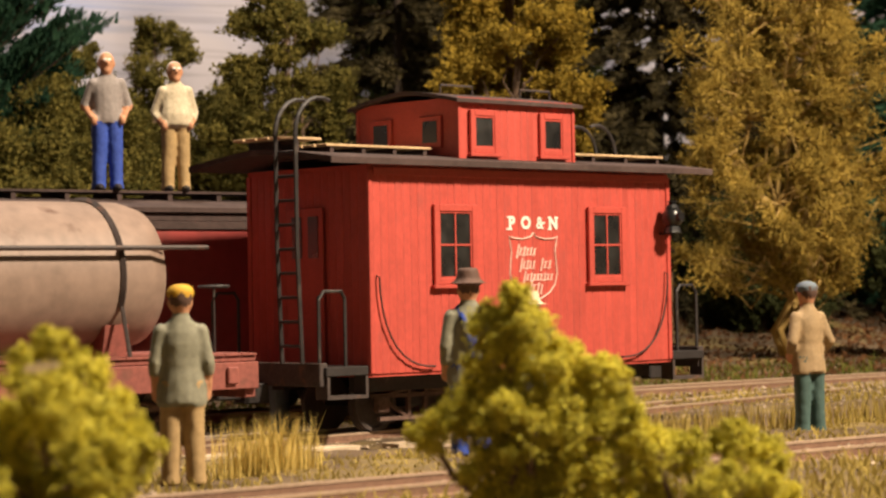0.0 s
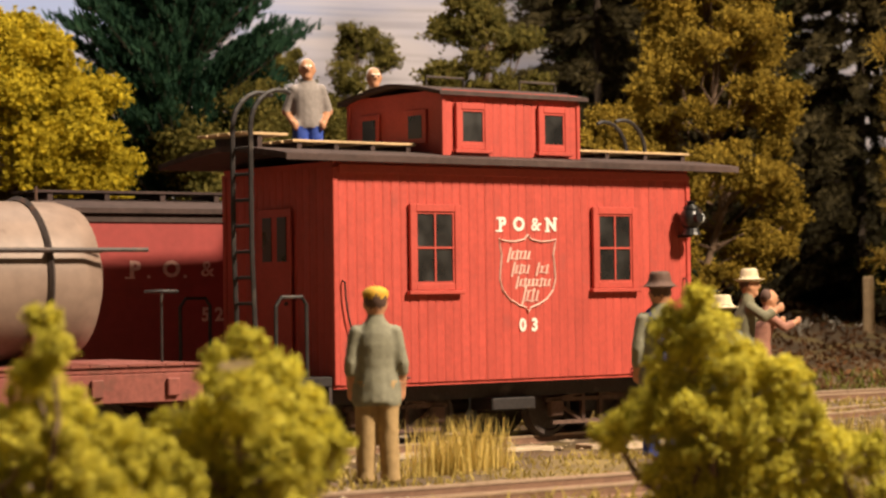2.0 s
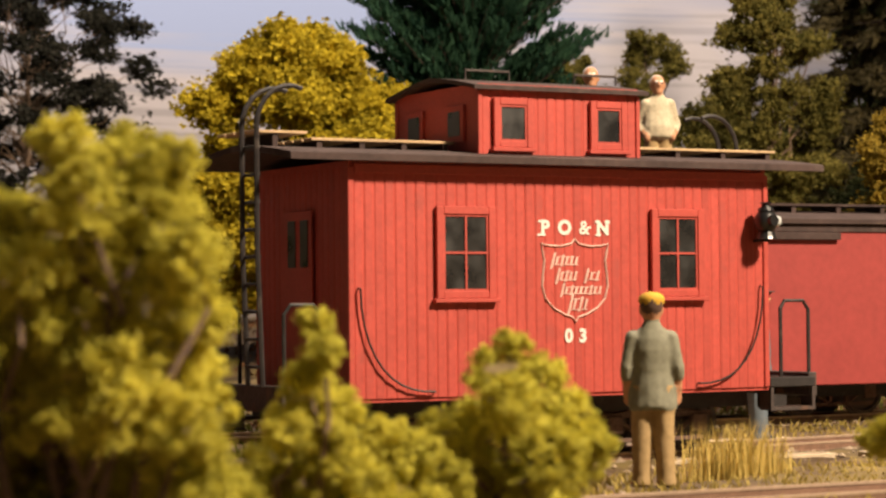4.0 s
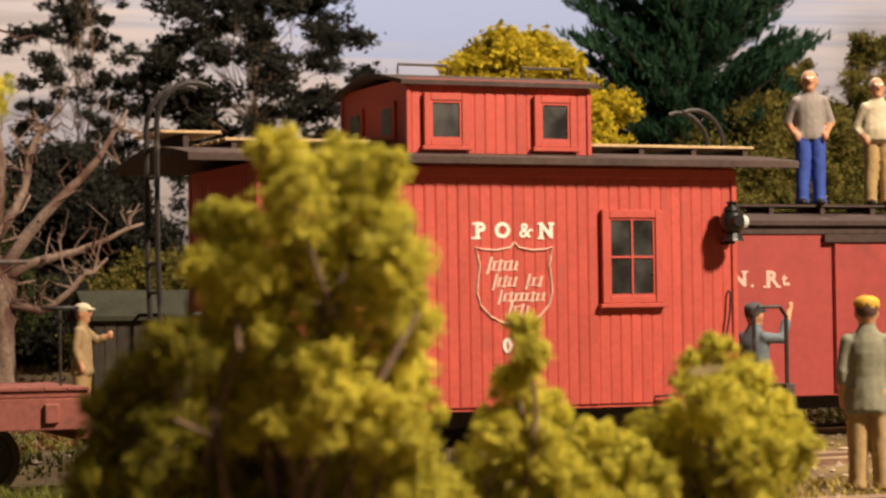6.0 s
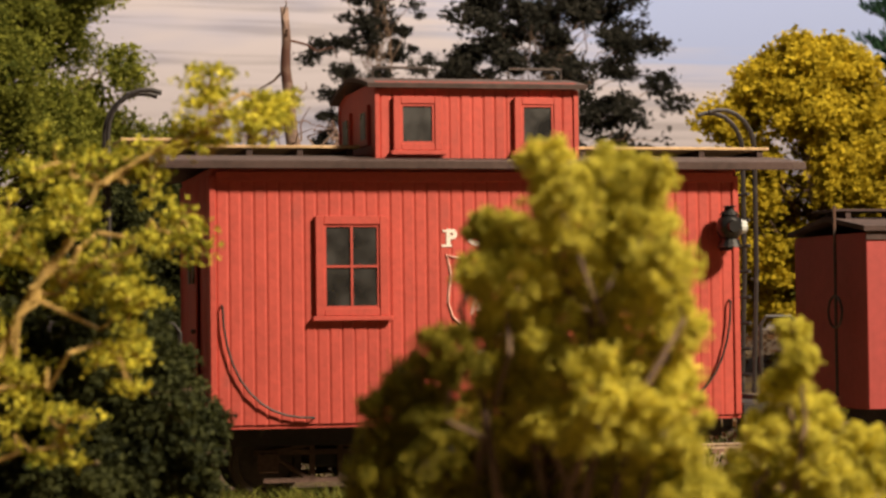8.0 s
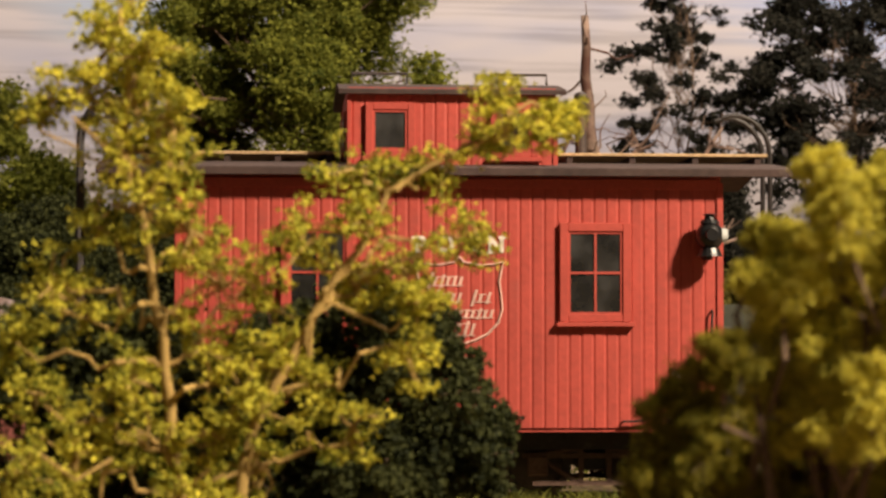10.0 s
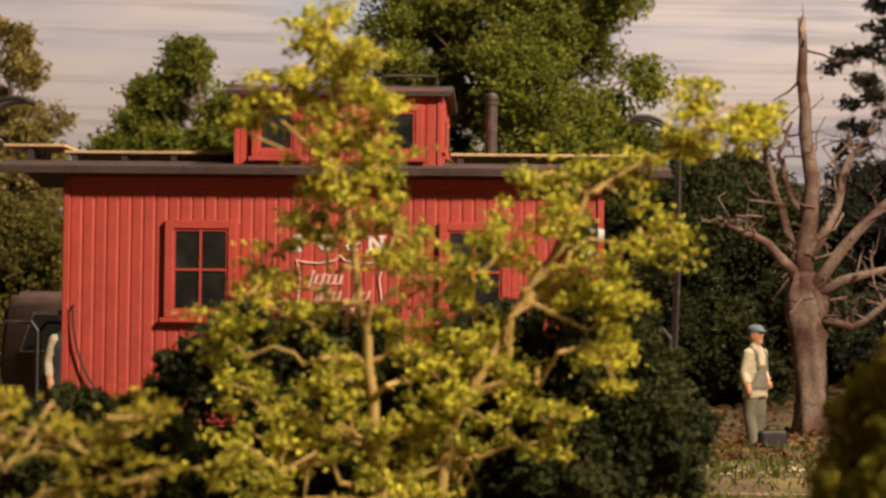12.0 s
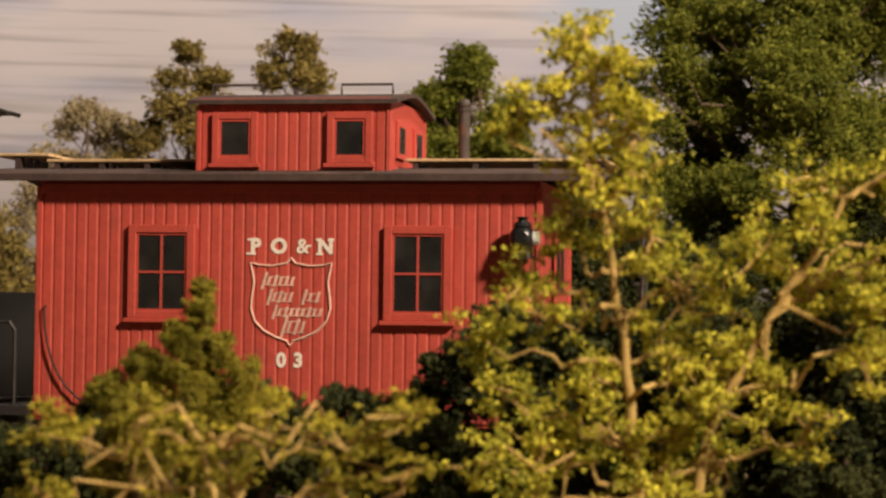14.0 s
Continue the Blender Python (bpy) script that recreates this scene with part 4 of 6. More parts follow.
ENVELOPES = {
    "round": lambda h: math.sin(math.pi * min(1, 0.12 + 0.86 * h)) ** 0.6,
    "cone": lambda h: (1 - h) ** 0.75 * min(1, 0.5 + 3 * h) + 0.05,
    "column": lambda h: 0.75 * (1 - h ** 3) + 0.15,
    "egg": lambda h: math.sin(math.pi * min(1, 0.18 + 0.80 * h ** 0.85)) ** 0.7,
}


def tree(name, label, x, y, z_low, z_top, width, material, seed, form="round", leaf=0.20, count=46, per=900, blob=0.20, ragged=0.25, trunk=0.22, wood=None, shell=0.5, base=None, gaps=0.0, flat=0.0, squash=0.92):
    """A tapered trunk with limbs and a crown of many small leaves in uneven clumps, with gaps between them."""
    rng = np.random.default_rng(seed)
    wood = wood or BARK
    zb = float(ground_z(x, y)) - 0.1 if base is None else base
    e = empty(name, x, y, zb, label=label, category="tree")
    H, lo = z_top - zb, z_low - zb
    env = ENVELOPES[form]
    blobs = []
    for k in range(int(count * 1.7)):
        h = rng.uniform(0, 1) ** 0.9
        a, q = rng.uniform(0, 6.28), rng.uniform(0.25, 1) ** 0.5
        r = width / 2 * env(h) * q * (1 + ragged * rng.uniform(-1, 0.6))
        size = width * blob * 0.8 * rng.uniform(0.5, 1.15) * (0.55 + 0.45 * env(h))
        blobs.append((r * math.cos(a), r * math.sin(a) * 0.8, lo + (H - lo) * h * 0.96, size))
    tr = Shape()
    top = (rng.normal(0, width * 0.03), rng.normal(0, width * 0.03), H * 0.93)
    tr.tube(limb_points((0, 0, 0), top, rng, 0.04, 6), trunk, trunk * 0.2, 7)
    for bx, by, bz, br in blobs[::1 if wood is TWIG else 2]:
        z0 = max(0.08 * H, bz - 0.35 * abs(bz - 0.0) * rng.uniform(0.3, 0.9))
        f = z0 / (H * 0.93)
        tr.tube(limb_points((top[0] * f, top[1] * f, z0), (bx, by, bz), rng, 0.12, 4), trunk * 0.35 * (1 - 0.6 * f), 0.02, 5, cap=False)
    part("trunk", tr, wood, e, smooth=True)
    pts = clump_points(blobs, per * 1.5, rng, shell * 0.7, 0.45, squash)
    if gaps:
        s = 1.6 / width
        keep = np.sin(pts[:, 0] * 9 * s + seed) * np.sin(pts[:, 2] * 8 * s + 2 * seed) * np.cos(pts[:, 1] * 7 * s) + rng.uniform(-0.5, 0.5, len(pts)) > gaps - 0.5
        pts = pts[keep]
    v, f = leaf_cards(pts, leaf * 0.78, rng, flat)
    part("crown", raw_mesh("crown", v, f, material), material, e)
    return e


def conifer(name, label, x, y, z_low, z_top, width, material, seed, droop=0.1, tiers=26, needle=0.30, lift=0.0, base=None, whorl=9, density=16):
    """A trunk with whorls of boughs, each set with needles along its length."""
    rng = np.random.default_rng(seed)
    zb = float(ground_z(x, y)) - 0.1 if base is None else base
    e = empty(name, x, y, zb, label=label, category="tree")
    H = z_top - zb
    lo = z_low - zb
    wood = Shape().tube([(0, 0, 0), (0.1, 0, H * 0.5), (0, 0, H)], 0.28, 0.04, 7)
    pts, dirs = [], []
    for k in range(tiers):
        h = (k + rng.uniform(0, 0.8)) / tiers
        z = lo + (H - lo) * h
        reach = width / 2 * ((1 - h) ** 0.8 * 0.95 + 0.06)
        for j in range(whorl):
            a = rng.uniform(0, 6.28)
            r = reach * rng.uniform(0.6, 1.1)
            tip = np.array([math.cos(a) * r, math.sin(a) * r, z + r * (lift - droop * rng.uniform(0.4, 1.4))])
            start = np.array([0, 0, z])
            wood.tube([tuple(start), tuple((start + tip) / 2 + np.array([0, 0, 0.06 * r])), tuple(tip)], 0.05, 0.015, 4, cap=False)
            n = int(density * r / 0.5) + 6
            t = rng.uniform(0.15, 1.02, n)[:, None]
            p = start + (tip - start) * t + np.array([0, 0, 0.1 * r]) * (t * (1 - t)) * 4 + rng.normal(0, 0.10, (n, 3)) * np.array([1.5, 1.5, 0.8])
            pts.append(p)
            d = (tip - start) / np.linalg.norm(tip - start)
            dirs.append(np.repeat((d + np.array([0, 0, lift]))[None], n, 0) + rng.normal(0, 0.45, (n, 3)))
    part("trunk", wood, DARKBARK, e)
    p, d = np.concatenate(pts), np.concatenate(dirs)
    d /= np.linalg.norm(d, axis=1)[:, None]
    s = np.cross(d, rng.normal(size=d.shape))
    s /= np.linalg.norm(s, axis=1)[:, None]
    L = needle * rng.uniform(0.6, 1.3, (len(p), 1))
    v = np.stack([p - s * L * 0.16, p + s * L * 0.16, p + d * L + s * L * 0.05, p + d * L - s * L * 0.05], 1).reshape(-1, 3)
    part("crown", raw_mesh("crown", v, np.arange(len(v)).reshape(-1, 4), material), material, e)
    return e


def bush(name, label, x, y, turn, spots, material, seed, leaf=0.048, per=12500, wood=None, shell=0.45, depth=0.55, rough=0.34, category="bush", twigs=True, stem=0.09):
    """A bush of soft uneven clumps on twigs. spots: (across, height, radius) of each clump, seen along the given turn."""
    rng = np.random.default_rng(seed)
    zb = float(ground_z(x, y)) - 0.05
    e = empty(name, x, y, zb, turn, label=label, category=category)
    wood = wood or BARK
    blobs = []
    for a, h, r in spots:
        b = rng.normal(0, depth * 0.45)
        blobs.append((a, b, h - zb, r * 0.92))
        for k in range(18):
            d = rng.normal(size=3)
            d[2] += 0.25
            d /= np.linalg.norm(d)
            s = r * rng.uniform(0.14, 0.34)
            c = np.array([a, b, h - zb]) + d * r * rng.uniform(0.70, 1.08)
            blobs.append((*c, s))
    tw = Shape()
    for a, b, h, r in [q for i, q in enumerate(blobs) if i % 19 == 0]:
        tw.tube(limb_points((a * 0.12, b * 0.3, 0), (a, b, h), rng, 0.10, 6), stem, 0.02, 5, cap=False)
        if twigs:
            for k in range(4):
                d = rng.normal(size=3)
                d /= np.linalg.norm(d)
                tw.tube([(a, b, h), tuple(np.array([a, b, h]) + d * r * 0.6 + rng.normal(0, 0.03, 3)), tuple(np.array([a, b, h]) + d * r * 1.05)], 0.028, 0.01, 4, cap=False)
    part("branchwork", tw, wood, e)
    pts = clump_points(blobs, per, rng, shell, rough)
    v, f = leaf_cards(pts, leaf, rng)
    part("foliage", raw_mesh("foliage", v, f, material), material, e)
    return e


def lacy_tree(name, label, x, y, turn, stem, spots, material, seed, leaf=0.075, sprays=20, leaves=25, r0=0.09):
    """A young tree: one leading stem, thin limbs from it, and many small sprays of leaves round the limb ends."""
    rng = np.random.default_rng(seed)
    zb = float(ground_z(x, y)) - 0.05
    e = empty(name, x, y, zb, turn, label=label, category="tree")
    way = [np.array([a, 0, h - zb]) for a, h in stem]
    fine = [way[k] + (way[k + 1] - way[k]) * q / 4 + rng.normal(0, 0.03, 3) for k in range(len(way) - 1) for q in range(4)] + [way[-1]]
    trunk = part("trunk", Shape().tube([tuple(q) for q in fine], r0, 0.02, 7), TWIG, e, smooth=True)
    pts = []
    for a, h, r in spots:
        c = np.array([a, rng.normal(0, 0.3), h - zb])
        best = min(fine, key=lambda q: np.linalg.norm(q - c) + (2.0 if q[2] > c[2] - 0.2 else 0))
        s = Shape()
        s.tube(limb_points(best, c, rng, 0.2, 7), 0.04, 0.02, 5, cap=False)
        for k in range(sprays):
            d = rng.normal(size=3)
            d[2] += 0.2
            d /= np.linalg.norm(d)
            tip = c + d * r * rng.uniform(0.35, 1.75)
            if k % 2 == 0:
                s.tube(limb_points(c, tip, rng, 0.2, 3), 0.026, 0.012, 4, cap=False)
            n = rng.integers(leaves // 2, leaves * 3 // 2)
            pts.append(tip + rng.normal(0, 1, (n, 3)) * np.array([0.085, 0.085, 0.05]))
        part("limb", s, TWIG, trunk)
    v, f = leaf_cards(np.concatenate(pts), leaf, rng)
    part("foliage", raw_mesh("foliage", v, f, material), material, e)
    return e


def curls(starts, dirs, length, radius, rng, n=4):
    """A thin three-sided curling twig from every start: verts and quads."""
    m = len(starts)
    d = dirs / np.linalg.norm(dirs, axis=1)[:, None]
    L = length * rng.uniform(0.5, 1.3, (m, 1)) / n
    p, rings = starts.copy(), []
    turn = rng.normal(0, 0.42, (m, 3))
    for k in range(n + 1):
        u = np.cross(d, rng.normal(size=(m, 3)) if k == 0 else u)
        u /= np.linalg.norm(u, axis=1)[:, None] + 1e-9
        w = np.cross(d, u)
        r = radius * (1 - 0.75 * k / n)
        rings.append(np.stack([p + (u * math.cos(q) + w * math.sin(q)) * r for q in (0.0, 2.094, 4.189)], 1))
        p = p + d * L
        d = d + turn + rng.normal(0, 0.25, (m, 3))
        d /= np.linalg.norm(d, axis=1)[:, None]
        u = -w
    v = np.stack(rings, 1).reshape(-1, 3)
    f = []
    for k in range(n):
        for j in range(3):
            f.append((3 * k + j, 3 * k + (j + 1) % 3, 3 * k + 3 + (j + 1) % 3, 3 * k + 3 + j))
    f = np.array(f)[None] + (3 * (n + 1) * np.arange(m))[:, None, None]
    return v, f.reshape(-1, 4)


def twiggy_tree(name, label, x, y, z_low, z_top, width, material, seed, count=430, sprays=42):
    """Several stems forked near the ground, bare low limbs, and a wide crown of fine curling twigs."""
    rng = np.random.default_rng(seed)
    zb = float(ground_z(x, y)) - 0.1
    e = empty(name, x, y, zb, label=label, category="tree")
    H, lo = z_top - zb, z_low - zb
    stems = []
    wood = Shape()
    for dx, dy, top in ((-0.1, 0.1, 0.95), (-1.9, 0.4, 0.62), (1.7, -0.2, 0.72), (0.9, 0.8, 0.85), (-0.9, -0.8, 0.78)):
        way = [np.array(q) for q in limb_points((0.1 * dx, 0.1 * dy, 0), (dx * 1.1, dy * 1.2, H * top), rng, 0.07, 9)]
        wood.tube([tuple(q) for q in way], 0.15, 0.03, 7)
        stems += way[2:]
    targets = []
    while len(targets) < count:
        h, a, q = rng.uniform(0, 1), rng.uniform(0, 6.28), rng.uniform(0, 1) ** 0.45
        r = width / 2 * ENVELOPES["egg"](h) * q * (0.85 + 0.2 * math.sin(3 * a + 9 * h))
        if math.sin(4 * a + 7 * h) * math.sin(13 * h + a) > -0.55:
            targets.append(np.array([r * math.cos(a), 0.8 * r * math.sin(a), lo + (H - lo) * h]))
    for k, c in enumerate(targets):
        s0 = min(stems, key=lambda q: np.linalg.norm(q - c) + (1.5 if q[2] > c[2] - 0.3 else 0))
        wood.tube(limb_points(s0, c, rng, 0.22, 4), 0.055, 0.018, 4, cap=False)
    part("trunk", wood, TWIG, e, smooth=True)
    c = np.repeat(np.array(targets), sprays, 0)
    d = rng.normal(size=c.shape) + np.array([0, 0, 0.25])
    start = c + d * 0.10
    v, f = curls(start, d, 0.62, 0.030, rng)
    tips = start + d / np.linalg.norm(d, axis=1)[:, None] * rng.uniform(0.1, 0.62, (len(c), 1)) + rng.normal(0, 0.08, c.shape)
    lv, lf = leaf_cards(np.repeat(tips, 2, 0) + rng.normal(0, 0.06, (2 * len(tips), 3)), 0.10, rng)
    part("crown", raw_mesh("crown", np.concatenate([v, lv]), np.concatenate([f, lf + len(v)]), material), material, e)
    return e


def build_background_trees():
    bt = dict(trunk=0.25)
    twiggy_tree("golden_tree", "lacy straw-gold tree of fine curling twigs, forked low on the bank", 66.6, 59.0, 3.4, 17.2, 10.8, STRAW, 21)
    conifer("dark_fir", "tall dark fir with heavy drooping boughs", 77.0, 76.0, 4.0, 32.0, 17.0, CONIFER, 22, 0.28, 34, 0.42, whorl=14, density=24)
    conifer("dark_fir", "tall dark fir behind the golden tree", 90.0, 70.0, 3.0, 30.0, 15.0, PINE, 23, 0.25, 30, 0.42, density=20)
    tree("brown_tree", "dense golden-brown tree behind the siding", 56.0, 62.6, 3.6, 18.5, 7.0, GOLD, 24, "egg", 0.16, 80, 1100, 0.17, 0.2, 0.2, gaps=0.1, squash=0.6)
    tree("olive_shrub", "small olive-gold shrub beside the siding", 46.0, 56.0, 3.6, 9.4, 3.6, GOLD, 25, "round", 0.14, 34, 1300, 0.2, 0.3, 0.12)
    conifer("dark_fir", "tall dark fir with gaps of sky between boughs", 65.3, 80.7, 4.0, 32.0, 13.5, CONIFER, 26, 0.22, 30, 0.42, whorl=11, density=20)
    conifer("dark_fir", "dark fir at the back of the bank", 72.0, 85.0, 4.0, 32.0, 13.0, CONIFER, 27, 0.22, 30, 0.42, whorl=12, density=20)
    tree("olive_tree", "dull green tree with small leaves", 50.6, 69.5, 3.5, 16.8, 5.2, OLIVE, 28, "egg", 0.17, 60, 1100, 0.19, 0.3, gaps=0.12, squash=0.7)
    tree("olive_tree", "thin dull green tree behind the boxcar", 49.6, 83.0, 5.0, 14.9, 4.2, OLIVE, 29, "round", 0.18, 36, 1300, 0.24, 0.4, gaps=0.3, squash=0.7)
    tree("olive_tree", "thin dull green tree with an uneven top", 53.0, 81.3, 5.0, 15.2, 4.4, OLIVE, 30, "round", 0.18, 36, 1200, 0.24, 0.5, gaps=0.3, squash=0.7)
    tree("olive_hedge", "dull green thicket behind the boxcar", 45.6, 76.0, 2.5, 11.6, 9.0, OLIVE, 31, "round", 0.18, 60, 1100, 0.17, 0.3, gaps=0.18)
    tree("olive_hedge", "dull green thicket beside a pine", 53.0, 76.0, 2.5, 11.8, 7.0, OLIVE, 32, "round", 0.18, 60, 1100, 0.17, 0.3)
    tree("green_thicket", "dark green thicket behind the siding", 60.0, 73.0, 2.0, 9.0, 7.0, DARKLEAF, 33, "round", 0.2, 50, 900, 0.2, 0.3)
    tree("dark_thicket", "dark thicket at the top of the bank", 84.0, 87.0, 1.5, 9.5, 14.0, DARKLEAF, 55, "round", 0.24, 70, 620, 0.16, 0.3)
    tree("dark_thicket", "dark thicket behind the firs", 72.0, 92.0, 1.5, 9.0, 12.0, DARKLEAF, 56, "round", 0.24, 60, 620, 0.16, 0.3)
    for fx, fy, fw, fs in ((82.0, 93.0, 15.0, 57), (95.0, 82.0, 15.0, 58), (88.0, 100.0, 14.0, 60)):
        conifer("dark_fir", "dense dark fir at the back of the bank", fx, fy, 3.0, 33.0, fw, CONIFER, fs, 0.25, 34, 0.5, whorl=15, density=24)
    tree("dark_thicket", "tall dark woods behind the firs", 89.0, 103.0, 1.5, 32.0, 23.0, DARKLEAF, 61, "column", 0.34, 130, 260, 0.13, 0.3)
    conifer("pine", "dense blue-green pine with upswept needles", 43.6, 79.6, 5.5, 27.0, 11.0, PINE, 34, 0.0, 40, 0.36, lift=0.75, whorl=15, density=22)
    tree("yellow_maple", "broad bright yellow maple", 34.4, 76.0, 3.5, 13.9, 9.6, MAPLE, 35, "round", 0.25, 130, 560, 0.13, 0.15, flat=0.4, squash=0.72)
    tree("sparse_dark_tree", "sparse blackish tree against the sky", 29.6, 93.0, 8.0, 20.5, 10.5, BLACKLEAF, 36, "round", 0.24, 150, 400, 0.10, 0.3, 0.13, squash=0.62, flat=0.7, gaps=0.36)
    tree("thin_dark_tree", "thin blackish sapling against the sky", 22.6, 95.4, 8.0, 20.0, 6.4, BLACKLEAF, 37, "egg", 0.24, 90, 400, 0.11, 0.45, 0.1, squash=0.62, flat=0.7, gaps=0.34)
    tree("dark_thicket", "dark thicket of leaves at the back", 21.0, 90.0, 1.0, 10.5, 9.0, BLACKLEAF, 38, "round", 0.24, 60, 600, 0.17, 0.3)
    tree("dark_thicket", "dark green thicket behind the dead tree", 13.0, 84.0, 0.6, 10.0, 10.0, DARKLEAF, 39, "round", 0.24, 70, 700, 0.17, 0.3)
    tree("ivy_thicket", "low green ivy thicket behind the shed", 23.0, 80.0, 0.4, 5.6, 8.0, OLIVE, 40, "round", 0.2, 50, 600, 0.17, 0.3)
    tree("green_shrub", "dark green shrub beside the maple", 31.5, 66.0, 0.3, 5.4, 4.2, GREEN, 41, "round", 0.16, 34, 1100, 0.2, 0.3)
    tree("green_shrub", "dark green shrub under the maple", 37.5, 68.0, 0.3, 5.0, 5.0, GREEN, 47, "round", 0.16, 34, 1000, 0.2, 0.3)
    tree("large_green_tree", "large full green tree with a wide crown", 5.6, 90.4, 4.0, 21.5, 14.0, GREEN, 42, "round", 0.21, 150, 560, 0.12, 0.32, 0.4, gaps=0.06, flat=0.5, squash=0.75)
    tree("green_tree", "green tree with an uneven top", -8.0, 99.0, 3.0, 16.4, 8.6, GREEN, 43, "egg", 0.24, 50, 620, 0.19, 0.35, flat=0.5, gaps=0.15, squash=0.75)
    tree("olive_tree", "olive-brown tree at the foot of the sky", -16.2, 99.0, 3.0, 17.2, 7.0, BRASS, 44, "egg", 0.24, 56, 560, 0.18, 0.4, gaps=0.15, flat=0.5, squash=0.75)
    tree("olive_tree", "olive-brown tree with a ragged top", -20.8, 98.5, 3.0, 16.6, 6.2, BRASS, 45, "egg", 0.24, 46, 560, 0.18, 0.45, gaps=0.15, flat=0.5, squash=0.75)
    tree("pale_tree", "pale cream blossoming tree against the sky", -26.4, 103.0, 3.0, 14.4, 7.0, PALE, 46, "round", 0.22, 40, 520, 0.18, 0.4, gaps=0.2)
    tree("olive_tree", "low dull green tree", -29.0, 88.0, 0.5, 11.5, 7.0, BRASS, 48, "round", 0.24, 50, 560, 0.18, 0.35)
    tree("dark_thicket", "dark thicket beneath the green tree", -2.0, 86.0, 0.3, 8.0, 12.0, DARKLEAF, 49, "round", 0.24, 70, 600, 0.16, 0.3)
    tree("dark_thicket", "dark thicket at the back of the layout", -14.0, 88.0, 0.3, 8.0, 12.0, OLIVE, 50, "round", 0.24, 70, 560, 0.16, 0.3)
    tree("green_shrub", "dark green shrub on the bank", 71.5, 57.0, 2.2, 6.4, 3.6, DARKLEAF, 51, "round", 0.16, 30, 1000, 0.2, 0.3)
    tree("green_shrub", "dark green shrub on the bank", 86.0, 64.0, 1.5, 8.4, 9.0, DARKLEAF, 52, "round", 0.2, 50, 700, 0.18, 0.3)
    tree("green_shrub", "dark shrub at the top of the bank", 76.0, 69.0, 2.2, 7.4, 8.0, DARKLEAF, 53, "round", 0.2, 50, 700, 0.18, 0.3)


def build_dead_tree():
    x, y = 14.4, 71.4
    rng = np.random.default_rng(61)
    zb = float(ground_z(x, y)) - 0.05
    e = empty("dead_tree", x, y, zb, label="weathered grey dead tree with a broken top and bare limbs", category="dead tree")
    s = Shape()
    rings = []
    for k in range(22):
        h = 5.3 * k / 21
        cx, r = 0.15 - 0.4 * h / 5.3, 0.60 - 0.10 * math.sin(h * 0.9) + 0.12 * max(0.0, 1 - h / 0.9)
        r *= 1 - 0.5 * max(0.0, (h - 4.3) / 1.0)
        ring = []
        for j in range(28):
            a = 2 * math.pi * j / 28
            q = r * (1 + 0.10 * math.sin(5 * a + 0.5 * h) + 0.07 * math.sin(11 * a - 0.8 * h + 1) + 0.05 * rng.normal())
            ring.append(s.bm.verts.new((cx + q * math.cos(a), q * math.sin(a), h)))
        if rings:
            for j in range(28):
                s.bm.faces.new((rings[-1][j], rings[-1][(j + 1) % 28], ring[(j + 1) % 28], ring[j]))
        rings.append(ring)
    s.bm.faces.new(rings[0][::-1])
    s.bm.faces.new(rings[-1])
    part("trunk", s, DEADWOOD, e, smooth=True)
    mains = [((-0.3, 0.1, 4.8), (0.1, 0, 8.2), (-0.2, 0.1, 10.6), (-0.35, 0, 13.6), 0.34), ((-0.2, 0, 4.6), (1.5, -0.4, 6.6), (3.2, -0.2, 8.4), (4.3, 0.2, 10.0), 0.24),
             ((-0.3, 0, 5.0), (-1.4, -0.3, 6.2), (-2.4, -0.2, 6.6), (-3.1, 0, 7.1), 0.20), ((-0.3, 0, 5.2), (-0.9, 0.5, 7.4), (-1.3, 0.3, 8.6), (-1.6, 0, 9.8), 0.20),
             ((0.0, 0, 4.6), (1.4, -0.5, 5.2), (2.9, -0.4, 5.6), (4.6, -0.5, 6.3), 0.2), ((-0.2, 0, 5.6), (0.9, 0.3, 7.4), (1.2, 0.4, 9.0), (1.8, 0.4, 9.6), 0.2),
             ((0.1, -0.2, 3.9), (1.3, -0.6, 3.5), (2.6, -0.8, 4.6), (3.4, -0.6, 5.2), 0.16), ((0.0, 0, 6.8), (-0.7, 0.4, 8.0), (-0.9, 0.3, 9.2), (-0.6, 0.2, 10.2), 0.13)]
    for a, b, c, d, r in mains:
        p = [np.array(q, float) for q in (a, b, c, d)]
        fine = []
        for p0, p1 in zip(p, p[1:]):
            fine += [tuple(p0 + (p1 - p0) * k / 3 + rng.normal(0, 0.05, 3)) for k in range(3)]
        limb = part("limb", Shape().tube(fine + [tuple(p[-1])], r, 0.13 if r > 0.3 else 0.05, 7), DEADWOOD, e, smooth=True)
        for k in range(14):
            q = np.array(fine[1 + k * 2 // 3 if 1 + k * 2 // 3 < len(fine) else -1])
            t = q + rng.normal(0, 0.75, 3) + np.array([0, 0, 0.45])
            part("twig", Shape().tube(limb_points(q, t, rng, 0.22, 4), 0.05, 0.012, 5), DEADWOOD, limb)


